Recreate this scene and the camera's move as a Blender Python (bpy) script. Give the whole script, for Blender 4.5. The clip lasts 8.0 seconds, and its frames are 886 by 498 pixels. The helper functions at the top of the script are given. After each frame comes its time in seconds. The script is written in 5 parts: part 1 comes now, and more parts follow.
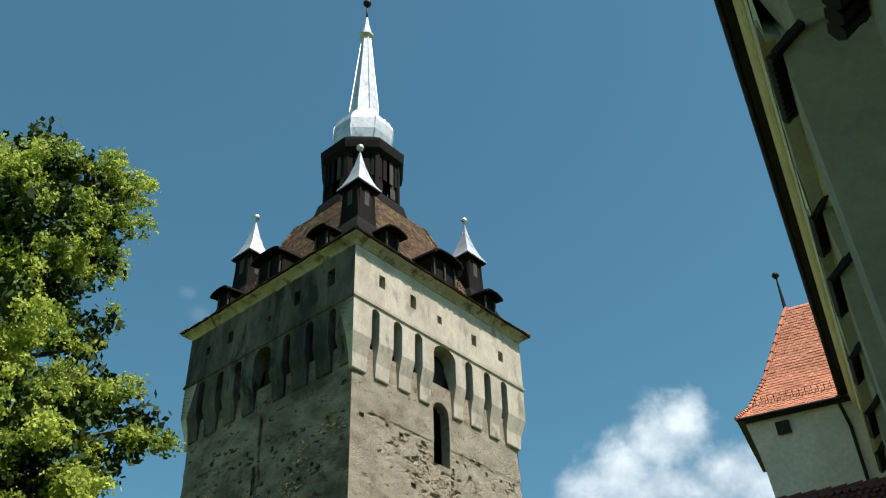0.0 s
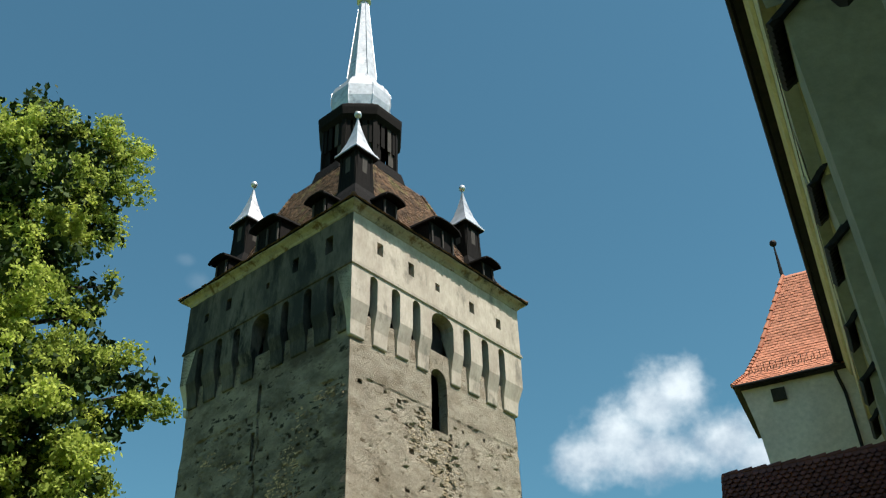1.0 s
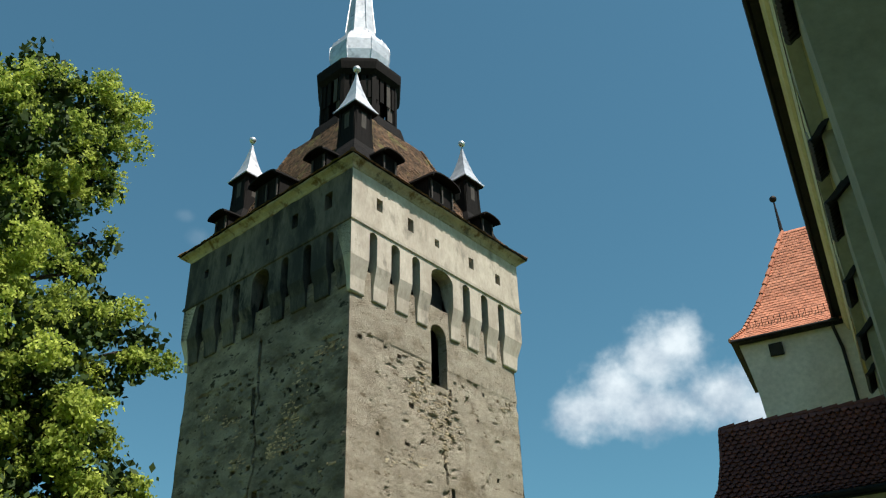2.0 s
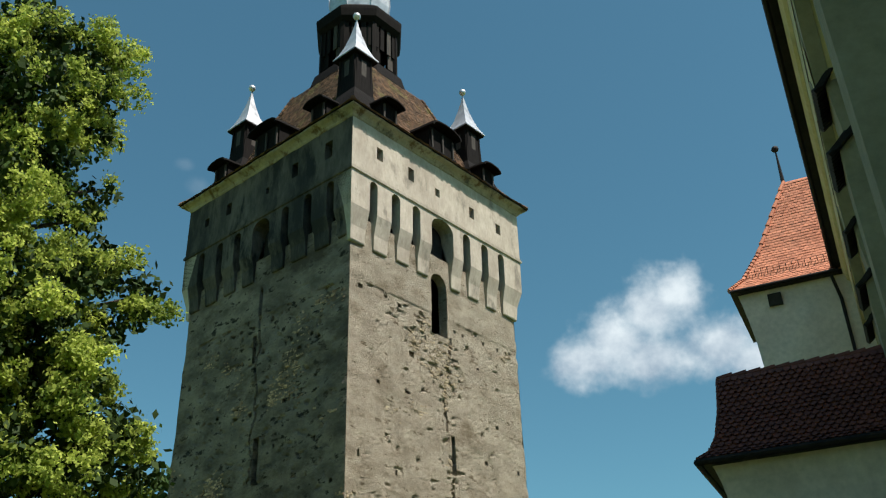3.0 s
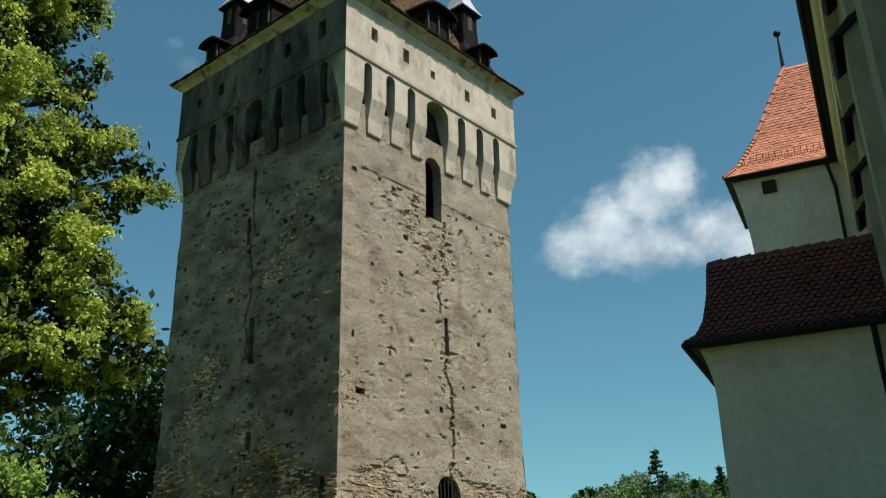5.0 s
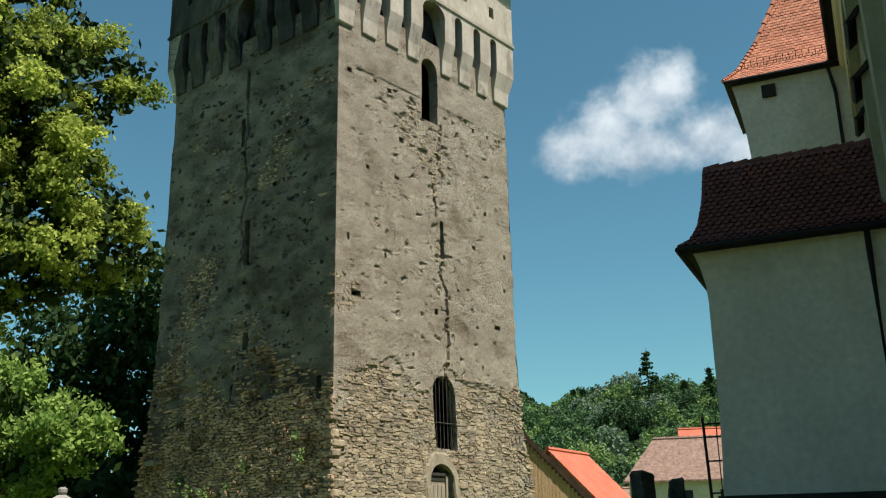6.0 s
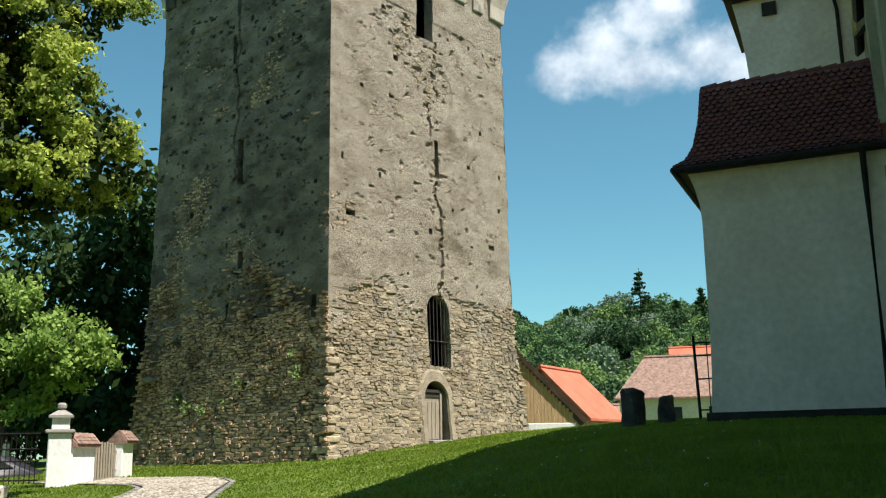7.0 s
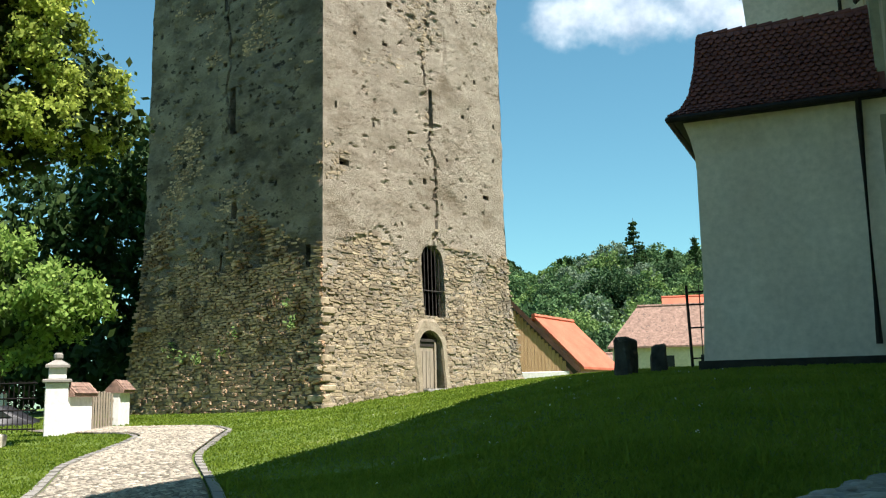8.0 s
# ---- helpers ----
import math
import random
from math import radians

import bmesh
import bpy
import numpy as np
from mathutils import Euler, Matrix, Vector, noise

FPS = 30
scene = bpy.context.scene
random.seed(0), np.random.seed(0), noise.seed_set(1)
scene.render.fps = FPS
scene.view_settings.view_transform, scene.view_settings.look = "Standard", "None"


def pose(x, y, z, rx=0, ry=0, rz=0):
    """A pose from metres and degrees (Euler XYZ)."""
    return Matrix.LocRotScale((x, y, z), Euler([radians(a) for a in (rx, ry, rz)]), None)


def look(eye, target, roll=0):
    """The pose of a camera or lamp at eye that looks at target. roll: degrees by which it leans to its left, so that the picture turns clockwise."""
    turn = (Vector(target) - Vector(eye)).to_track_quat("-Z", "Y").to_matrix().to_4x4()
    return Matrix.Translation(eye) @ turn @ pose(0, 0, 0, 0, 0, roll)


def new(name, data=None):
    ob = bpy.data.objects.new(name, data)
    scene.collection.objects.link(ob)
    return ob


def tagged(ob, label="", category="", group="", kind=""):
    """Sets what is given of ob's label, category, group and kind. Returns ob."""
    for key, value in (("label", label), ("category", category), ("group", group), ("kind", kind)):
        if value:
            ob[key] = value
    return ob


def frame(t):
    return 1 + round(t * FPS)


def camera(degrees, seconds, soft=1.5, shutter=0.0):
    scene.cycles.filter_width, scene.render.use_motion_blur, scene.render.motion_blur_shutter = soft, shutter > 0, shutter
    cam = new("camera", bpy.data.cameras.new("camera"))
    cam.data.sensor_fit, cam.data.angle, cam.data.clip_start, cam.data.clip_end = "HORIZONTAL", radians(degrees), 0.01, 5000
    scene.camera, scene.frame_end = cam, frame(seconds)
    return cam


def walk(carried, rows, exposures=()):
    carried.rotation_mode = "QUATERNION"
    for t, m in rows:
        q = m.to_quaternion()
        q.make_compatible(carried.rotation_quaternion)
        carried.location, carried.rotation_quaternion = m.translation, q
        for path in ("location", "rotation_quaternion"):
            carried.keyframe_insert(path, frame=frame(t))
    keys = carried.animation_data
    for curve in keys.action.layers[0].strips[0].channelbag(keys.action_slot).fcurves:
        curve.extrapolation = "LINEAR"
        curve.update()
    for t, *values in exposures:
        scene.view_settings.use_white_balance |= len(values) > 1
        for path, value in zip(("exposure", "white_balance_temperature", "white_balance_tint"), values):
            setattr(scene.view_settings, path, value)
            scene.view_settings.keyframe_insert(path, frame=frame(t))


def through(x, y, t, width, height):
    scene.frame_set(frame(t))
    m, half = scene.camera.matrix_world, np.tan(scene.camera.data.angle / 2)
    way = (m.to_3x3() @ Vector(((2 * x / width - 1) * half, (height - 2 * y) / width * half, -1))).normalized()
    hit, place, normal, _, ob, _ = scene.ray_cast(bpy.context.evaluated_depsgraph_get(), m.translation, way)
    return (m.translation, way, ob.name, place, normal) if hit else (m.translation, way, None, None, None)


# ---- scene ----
# ---- camera: one standpoint beside the church, tilting down the tower ----
EYE = Vector((0.0, 0.0, 1.6))
cam = camera(50.0, 8.0, soft=1.2)
# seconds, heading to the right, tilt upwards, roll (degrees)
TILTS = [
    (0.0, -0.01, 37.34, -2.14), (0.5, 0.03, 36.47, -2.12), (1.0, 0.05, 35.38, -2.11), (1.5, 0.02, 34.11, -2.15),
    (3.0, -0.18, 29.68, -1.85), (3.5, -0.23, 28.11, -1.76), (4.0, -0.22, 26.57, -1.62),
    (5.5, 0.08, 19.97, -1.20), (6.0, 0.14, 16.85, -1.06), (6.5, 0.22, 14.33, -0.93), (7.0, 0.40, 12.01, -0.93),
    (7.5, 0.60, 10.08, -1.02), (8.0, 0.70, 8.99, -1.07),
]


def aim(heading, tilt, roll):
    h, e = radians(heading), radians(tilt)
    return look(EYE, EYE + Vector((math.sin(h) * math.cos(e), math.cos(h) * math.cos(e), math.sin(e))), roll)


EXPOSURES = [(0.0, 1.0, 6200, 9.5), (3.5, 0.8, 6250, 9.5), (5.5, 0.75, 6250, 10), (6.5, 0.95, 6200, 11), (8.0, 1.38, 6150, 12)]
walk(cam, [(t, aim(h, e, r)) for t, h, e, r in TILTS], EXPOSURES)

# ---- light ----
SUN_AZ, SUN_EL = 127.0, 62.0
world = bpy.data.worlds.new("sky")
scene.world = world
world.use_nodes = True
wn = world.node_tree.nodes
wl = world.node_tree.links
sky = wn.new("ShaderNodeTexSky")
sky.sky_type, sky.sun_disc = "NISHITA", False
sky.sun_elevation, sky.sun_rotation = radians(SUN_EL), radians(SUN_AZ)
sky.air_density, sky.dust_density, sky.ozone_density = 1.0, 0.4, 2.0
tint = wn.new("ShaderNodeMix")
tint.data_type, tint.blend_type = "RGBA", "MULTIPLY"
tint.inputs[0].default_value, tint.inputs[7].default_value = 1.0, (0.69, 1.06, 0.89, 1)
wl.new(sky.outputs[0], tint.inputs[6])
wl.new(tint.outputs[2], wn["Background"].inputs[0])
wn["Background"].inputs[1].default_value = 0.065
sun = new("sun", bpy.data.lights.new("sun", "SUN"))
sun.data.energy, sun.data.angle, sun.data.color = 4.5, radians(0.5), (1.0, 0.91, 0.80)
a, e = radians(SUN_AZ), radians(SUN_EL)
to_sun = Vector((math.sin(a) * math.cos(e), math.cos(a) * math.cos(e), math.sin(e)))
sun.matrix_world = look(to_sun * 50, (0, 0, 0))

# ---- small tools ----
TOWER = (-4.84, 43.99, 49.86)
AXIS = radians(24.45)
U = Vector((math.sin(AXIS), math.cos(AXIS)))
NL = Vector((-math.cos(AXIS), math.sin(AXIS)))
rng = random.Random(7)


def finish(name, bm, material, smooth=False):
    me = bpy.data.meshes.new(name)
    bm.to_mesh(me)
    bm.free()
    for m in material if isinstance(material, (list, tuple)) else [material]:
        me.materials.append(m)
    if smooth:
        me.polygons.foreach_set("use_smooth", [True] * len(me.polygons))
    return me


def part(name, bm, material, parent, label="", smooth=False, kind=""):
    """One mesh part under a thing or under a part."""
    ob = new(name, finish(name, bm, material, smooth))
    ob.parent = parent
    return tagged(ob, label, kind=kind)


def thing(name, m, label, category, group=""):
    ob = new(name)
    ob.matrix_world = m
    return tagged(ob, label, category, group)


def raw(name, verts, faces, material, parent=None, smooth=False):
    me = bpy.data.meshes.new(name)
    me.from_pydata(verts, [], faces)
    me.materials.append(material)
    if smooth:
        me.polygons.foreach_set("use_smooth", [True] * len(me.polygons))
    ob = new(name, me)
    ob.parent = parent
    return ob


def box(bm, c, s, m=None, taper=1.0):
    """A box of size s round c; the top is scaled by taper."""
    vs = []
    for z in (-0.5, 0.5):
        k = taper if z > 0 else 1.0
        for x, y in ((-0.5, -0.5), (0.5, -0.5), (0.5, 0.5), (-0.5, 0.5)):
            p = Vector((c[0] + x * s[0] * k, c[1] + y * s[1] * k, c[2] + z * s[2]))
            vs.append(bm.verts.new(m @ p if m else p))
    fs = [bm.faces.new((vs[3], vs[2], vs[1], vs[0])), bm.faces.new(vs[4:])]
    for i in range(4):
        fs.append(bm.faces.new((vs[i], vs[(i + 1) % 4], vs[4 + (i + 1) % 4], vs[4 + i])))
    return vs


def solid_box(c, s, bevel=0.02, m=None, taper=1.0):
    bm = bmesh.new()
    box(bm, c, s, m, taper)
    if bevel:
        bmesh.ops.bevel(bm, geom=bm.edges[:], offset=bevel, segments=1, affect="EDGES")
    return bm


def loft(bm, rings, caps=True):
    rows = [[bm.verts.new(p) for p in r] for r in rings]
    n = len(rows[0])
    for a, b in zip(rows, rows[1:]):
        for i in range(n):
            bm.faces.new((a[i], a[(i + 1) % n], b[(i + 1) % n], b[i]))
    if caps:
        bm.faces.new(rows[0][::-1])
        bm.faces.new(rows[-1])
    return rows


def ring(n, r, z, turn=0.0, cx=0.0, cy=0.0):
    return [(cx + r * math.cos(turn + 2 * math.pi * i / n), cy + r * math.sin(turn + 2 * math.pi * i / n), z) for i in range(n)]


def square(h, z, cx=0.0, cy=0.0):
    return [(cx - h, cy - h, z), (cx + h, cy - h, z), (cx + h, cy + h, z), (cx - h, cy + h, z)]


def tube(bm, pts, radii, n=8):
    rings = []
    for i, p in enumerate(pts):
        p = Vector(p)
        d = (Vector(pts[min(i + 1, len(pts) - 1)]) - Vector(pts[max(i - 1, 0)])).normalized()
        q = d.to_track_quat("Z", "Y")
        rings.append([p + q @ Vector((radii[i] * math.cos(2 * math.pi * k / n), radii[i] * math.sin(2 * math.pi * k / n), 0)) for k in range(n)])
    loft(bm, rings)


def ball(bm, c, r, n=12):
    loft(bm, [ring(n, max(r * math.sin(math.pi * k / 8), 0.002), c[2] - r * math.cos(math.pi * k / 8), 0, c[0], c[1]) for k in range(9)])


def strew(bm, amount, scale=1.0, seed=0.0):
    """Uneven edges and faces by smooth noise."""
    for v in bm.verts:
        v.co += Vector(noise.noise_vector(v.co * scale + Vector((seed, seed * 2, 0)))) * amount


# ---- materials ----
def surface(name, dark, light, scale=3.0, rough=0.9, bump=0.3, bump_scale=30.0, spot=None, spot_scale=1.0, spot_at=0.55, spot_soft=0.12,
            vary=0.0, metal=0.0, shine=0.3, stretch=(1, 1, 1), island=0.0, dist=0.02, stain=None):
    """Two colours mixed by noise, a third in spots, grain in the relief, and a shift of tone from piece to piece."""
    m = bpy.data.materials.new(name)
    m.use_nodes = True
    nt = m.node_tree
    bsdf = nt.nodes["Principled BSDF"]
    bsdf.inputs["Roughness"].default_value, bsdf.inputs["Metallic"].default_value = rough, metal
    bsdf.inputs["Specular IOR Level"].default_value = shine
    co = nt.nodes.new("ShaderNodeTexCoord")
    mp = nt.nodes.new("ShaderNodeMapping")
    mp.inputs["Scale"].default_value = stretch
    nt.links.new(co.outputs["Object"], mp.inputs[0])

    def grain(sc, detail=6.0, roughness=0.6):
        n = nt.nodes.new("ShaderNodeTexNoise")
        n.inputs["Scale"].default_value, n.inputs["Detail"].default_value, n.inputs["Roughness"].default_value = sc, detail, roughness
        nt.links.new(mp.outputs[0], n.inputs["Vector"])
        return n.outputs[0]

    def ramp(src, a, b):
        r = nt.nodes.new("ShaderNodeMapRange")
        r.inputs[1].default_value, r.inputs[2].default_value = a, b
        nt.links.new(src, r.inputs[0])
        return r.outputs[0]

    def blend(fac, a, b, kind="MIX"):
        x = nt.nodes.new("ShaderNodeMix")
        x.data_type, x.blend_type = "RGBA", kind
        for sock, v in ((x.inputs[0], fac), (x.inputs[6], a), (x.inputs[7], b)):
            if isinstance(v, (int, float)):
                sock.default_value = v
            elif isinstance(v, tuple):
                sock.default_value = (*v, 1)
            else:
                nt.links.new(v, sock)
        return x.outputs[2]

    colour = blend(ramp(grain(scale), 0.3, 0.7), dark, light)
    fine = ramp(grain(bump_scale * 0.6, 4), 0.25, 0.75)
    colour = blend(0.35, colour, blend(fine, (0.55, 0.55, 0.55), (1.35, 1.35, 1.35)), "MULTIPLY")
    if spot:
        colour = blend(ramp(grain(spot_scale, 8, 0.65), spot_at, spot_at + spot_soft), colour, spot)
    if stain:
        tone, sc, at, soft_ = stain
        colour = blend(ramp(grain(sc, 9, 0.7), at, at + soft_), colour, tone)
    if vary or island:
        if vary:
            src = nt.nodes.new("ShaderNodeObjectInfo").outputs["Random"]
        else:
            src = nt.nodes.new("ShaderNodeNewGeometry").outputs["Random Per Island"]
        v = vary or island
        colour = blend(1.0, colour, blend(src, (1 - v, 1 - v, 1 - v), (1 + v, 1 + v * 0.95, 1 + v * 0.8)), "MULTIPLY")
    nt.links.new(colour, bsdf.inputs["Base Color"])
    if bump:
        b = nt.nodes.new("ShaderNodeBump")
        b.inputs["Strength"].default_value, b.inputs["Distance"].default_value = bump, dist
        nt.links.new(grain(bump_scale, 8, 0.7), b.inputs["Height"])
        nt.links.new(b.outputs[0], bsdf.inputs["Normal"])
    return m


def foliage(name, dark, light, through=0.35, mottled=0.12):
    m = bpy.data.materials.new(name)
    m.use_nodes = True
    nt = m.node_tree
    bsdf = nt.nodes["Principled BSDF"]
    bsdf.inputs["Roughness"].default_value = 0.7
    bsdf.inputs["Specular IOR Level"].default_value = 0.15
    geo = nt.nodes.new("ShaderNodeNewGeometry")
    co = nt.nodes.new("ShaderNodeTexCoord")
    n = nt.nodes.new("ShaderNodeTexNoise")
    n.inputs["Scale"].default_value, n.inputs["Detail"].default_value = 0.7, 5
    nt.links.new(co.outputs["Object"], n.inputs["Vector"])
    add = nt.nodes.new("ShaderNodeMath")
    add.operation = "MULTIPLY_ADD"
    add.inputs[1].default_value = 0.55
    nt.links.new(geo.outputs["Random Per Island"], add.inputs[0])
    sc = nt.nodes.new("ShaderNodeMapRange")
    sc.inputs[1].default_value, sc.inputs[2].default_value, sc.inputs[4].default_value = 0.35, 0.65, 0.5
    nt.links.new(n.outputs[0], sc.inputs[0])
    nt.links.new(sc.outputs[0], add.inputs[2])
    x = nt.nodes.new("ShaderNodeMix")
    x.data_type = "RGBA"
    nt.links.new(add.outputs[0], x.inputs[0])
    x.inputs[6].default_value, x.inputs[7].default_value = (*dark, 1), (*light, 1)
    nt.links.new(x.outputs[2], bsdf.inputs["Base Color"])
    tr = nt.nodes.new("ShaderNodeBsdfTranslucent")
    nt.links.new(x.outputs[2], tr.inputs[0])
    mx = nt.nodes.new("ShaderNodeMixShader")
    mx.inputs[0].default_value = through
    nt.links.new(bsdf.outputs[0], mx.inputs[1])
    nt.links.new(tr.outputs[0], mx.inputs[2])
    nt.links.new(mx.outputs[0], nt.nodes["Material Output"].inputs[0])
    return m


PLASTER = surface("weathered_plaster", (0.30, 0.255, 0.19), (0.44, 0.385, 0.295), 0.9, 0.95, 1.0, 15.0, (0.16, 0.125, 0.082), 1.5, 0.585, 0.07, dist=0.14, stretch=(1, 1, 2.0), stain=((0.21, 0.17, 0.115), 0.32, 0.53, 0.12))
# plaster copy for the unlit face: stains, with its shade put into the colour
PLASTER_N = surface("stained_shaded_plaster", (0.14, 0.115, 0.09), (0.44, 0.36, 0.28), 0.8, 0.95, 1.0, 14.0, (0.035, 0.027, 0.02), 1.6, 0.56, 0.08, dist=0.14, stretch=(1, 1, 1.9), stain=((0.11, 0.085, 0.062), 0.27, 0.5, 0.14))
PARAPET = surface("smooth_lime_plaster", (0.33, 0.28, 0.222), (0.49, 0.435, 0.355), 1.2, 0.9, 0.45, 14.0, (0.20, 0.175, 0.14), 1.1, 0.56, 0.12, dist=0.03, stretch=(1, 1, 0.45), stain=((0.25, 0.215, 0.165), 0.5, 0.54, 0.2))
# parapet plaster for face 1: streaks, and shade mixed into a far darker colour
PARAPET_N = surface("streaked_shaded_plaster", (0.045, 0.04, 0.036), (0.19, 0.16, 0.13), 0.9, 0.92, 0.45, 14.0, (0.014, 0.014, 0.013), 0.9, 0.5, 0.12, dist=0.03, stretch=(1, 1, 0.35), stain=((0.022, 0.022, 0.02), 0.3, 0.47, 0.16))
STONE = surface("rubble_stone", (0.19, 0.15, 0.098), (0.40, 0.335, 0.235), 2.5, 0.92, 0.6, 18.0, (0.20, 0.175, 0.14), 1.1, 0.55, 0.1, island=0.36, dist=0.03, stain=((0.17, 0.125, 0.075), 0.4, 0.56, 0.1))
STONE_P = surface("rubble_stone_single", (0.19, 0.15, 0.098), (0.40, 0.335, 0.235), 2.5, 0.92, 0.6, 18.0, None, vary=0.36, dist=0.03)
# rubble copy for the shaded face, lightened and warmed against its dim greenish light
STONE_N = surface("shade_side_rubble", (0.26, 0.165, 0.10), (0.66, 0.465, 0.315), 2.5, 0.92, 0.6, 18.0, (0.05, 0.045, 0.037), 0.9, 0.55, 0.1, island=0.36, dist=0.03, stain=((0.16, 0.085, 0.045), 0.35, 0.55, 0.1))
STONE_NP = surface("shade_side_rubble_single", (0.26, 0.165, 0.10), (0.66, 0.465, 0.315), 2.5, 0.92, 0.6, 18.0, None, vary=0.36, dist=0.03)
MORTAR = surface("old_mortar", (0.22, 0.18, 0.12), (0.36, 0.31, 0.225), 1.5, 0.95, 0.9, 12.0, dist=0.05)
CORNICE = surface("cornice_plaster", (0.24, 0.20, 0.14), (0.38, 0.33, 0.24), 1.5, 0.9, 0.6, 16.0, (0.13, 0.085, 0.04), 1.1, 0.53, 0.08, dist=0.04, stain=((0.07, 0.06, 0.045), 0.7, 0.55, 0.1))
TIMBER = surface("tarred_timber", (0.004, 0.0035, 0.0035), (0.012, 0.010, 0.009), 3.0, 0.85, 0.5, 25.0, stretch=(4, 4, 0.5), shine=0.08)
BOARD = surface("grey_old_board", (0.02, 0.017, 0.015), (0.065, 0.056, 0.047), 3.0, 0.85, 0.5, 25.0, stretch=(6, 6, 0.5))
TIN = surface("galvanised_sheet", (0.42, 0.43, 0.46), (0.60, 0.61, 0.64), 2.2, 0.45, 0.3, 5.0, (0.30, 0.31, 0.34), 1.6, 0.56, 0.1, metal=0.6)
TILE_T = surface("old_plain_tile", (0.06, 0.038, 0.024), (0.16, 0.092, 0.052), 1.2, 0.9, 0.4, 20.0, (0.12, 0.12, 0.04), 0.6, 0.58, 0.1, island=0.6)
TILE_S = surface("dark_red_tile", (0.12, 0.035, 0.03), (0.18, 0.056, 0.047), 1.5, 0.75, 0.3, 30.0, island=0.13)
TILE_SP = surface("dark_red_tile_single", (0.12, 0.035, 0.03), (0.18, 0.056, 0.047), 1.5, 0.75, 0.3, 30.0, vary=0.13)
TILE_O = surface("orange_tile", (0.40, 0.15, 0.085), (0.54, 0.225, 0.135), 1.0, 0.85, 0.3, 30.0, island=0.2)
LIME = surface("white_limewash", (0.56, 0.47, 0.415), (0.69, 0.595, 0.53), 0.7, 0.92, 0.3, 10.0, (0.40, 0.40, 0.35), 0.35, 0.6, 0.2, dist=0.03, stain=((0.36, 0.33, 0.27), 0.8, 0.64, 0.14))
OCHRE = surface("ochre_plaster", (0.47, 0.38, 0.21), (0.62, 0.53, 0.34), 0.7, 0.92, 0.35, 10.0, (0.42, 0.38, 0.27), 0.5, 0.56, 0.2, dist=0.03)
# pale buttress plaster, toned down to grey to carry its shade
SHADEPL = surface("shaded_buttress_plaster", (0.23, 0.205, 0.15), (0.33, 0.295, 0.225), 0.8, 0.92, 0.4, 10.0, (0.18, 0.165, 0.12), 0.5, 0.56, 0.2, dist=0.03)
BLACK = surface("dark_painted_metal", (0.010, 0.008, 0.008), (0.024, 0.019, 0.018), 3.0, 0.6, 0.1, 20.0, shine=0.15)
# near-black colour stands in for the shade inside openings
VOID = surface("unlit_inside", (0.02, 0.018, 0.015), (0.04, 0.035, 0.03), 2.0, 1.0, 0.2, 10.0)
DOORWOOD = surface("bleached_door_boards", (0.22, 0.185, 0.135), (0.36, 0.31, 0.235), 2.0, 0.85, 0.5, 25.0, stretch=(8, 8, 0.6))
BARNWOOD = surface("brown_barn_boards", (0.34, 0.21, 0.105), (0.54, 0.37, 0.21), 2.0, 0.85, 0.5, 15.0, stretch=(8, 8, 0.5))
WHITE = surface("whitewashed_wall", (0.72, 0.71, 0.68), (0.84, 0.83, 0.8), 1.0, 0.9, 0.4, 15.0, (0.42, 0.38, 0.33), 0.9, 0.62, 0.08)
GREYSTONE = surface("grey_block_stone", (0.055, 0.052, 0.046), (0.14, 0.13, 0.112), 2.0, 0.92, 0.7, 15.0, (0.09, 0.085, 0.07), 1.5, 0.55, 0.1, dist=0.04)
DARKROCK = surface("dark_block_stone", (0.022, 0.021, 0.018), (0.075, 0.07, 0.06), 3.0, 0.92, 0.7, 15.0, (0.11, 0.105, 0.09), 2.5, 0.6, 0.06, dist=0.04)
FOOTSHADE = surface("foot_shadow_stone", (0.012, 0.012, 0.01), (0.045, 0.04, 0.033), 2.0, 0.8, 0.7, 15.0, dist=0.04)
KERB = surface("grey_kerb_stone", (0.2, 0.19, 0.17), (0.32, 0.3, 0.27), 2.0, 0.9, 0.5, 20.0)
PEBBLE = surface("pale_cobbles", (0.20, 0.175, 0.14), (0.38, 0.345, 0.285), 2.0, 0.85, 0.4, 25.0, island=0.5)
PEBBLE_P = surface("pale_cobbles_single", (0.22, 0.195, 0.16), (0.42, 0.39, 0.33), 2.0, 0.85, 0.4, 25.0, vary=0.4)
EARTH = surface("grey_path_earth", (0.09, 0.078, 0.058), (0.17, 0.15, 0.115), 3.0, 0.95, 0.6, 25.0)
TURF = surface("turf", (0.055, 0.095, 0.01), (0.135, 0.19, 0.03), 0.5, 0.95, 0.8, 20.0, (0.17, 0.18, 0.055), 0.35, 0.6, 0.1, dist=0.05)
BLADE = foliage("grass_blades", (0.115, 0.18, 0.014), (0.215, 0.285, 0.036), 0.48)
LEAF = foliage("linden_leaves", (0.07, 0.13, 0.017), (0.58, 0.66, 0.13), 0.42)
# leaf colour darkened to give the crowns' shaded gaps
LEAF_SHADE = foliage("shaded_inner_leaves", (0.010, 0.022, 0.005), (0.045, 0.078, 0.015), 0.1)
LEAF_B = foliage("fresh_green_leaves", (0.10, 0.20, 0.035), (0.34, 0.46, 0.11), 0.4)
LEAF_D = foliage("dark_green_leaves", (0.012, 0.03, 0.008), (0.045, 0.085, 0.022), 0.2)
LEAF_H = foliage("hillside_leaves", (0.045, 0.10, 0.04), (0.14, 0.23, 0.085), 0.25)
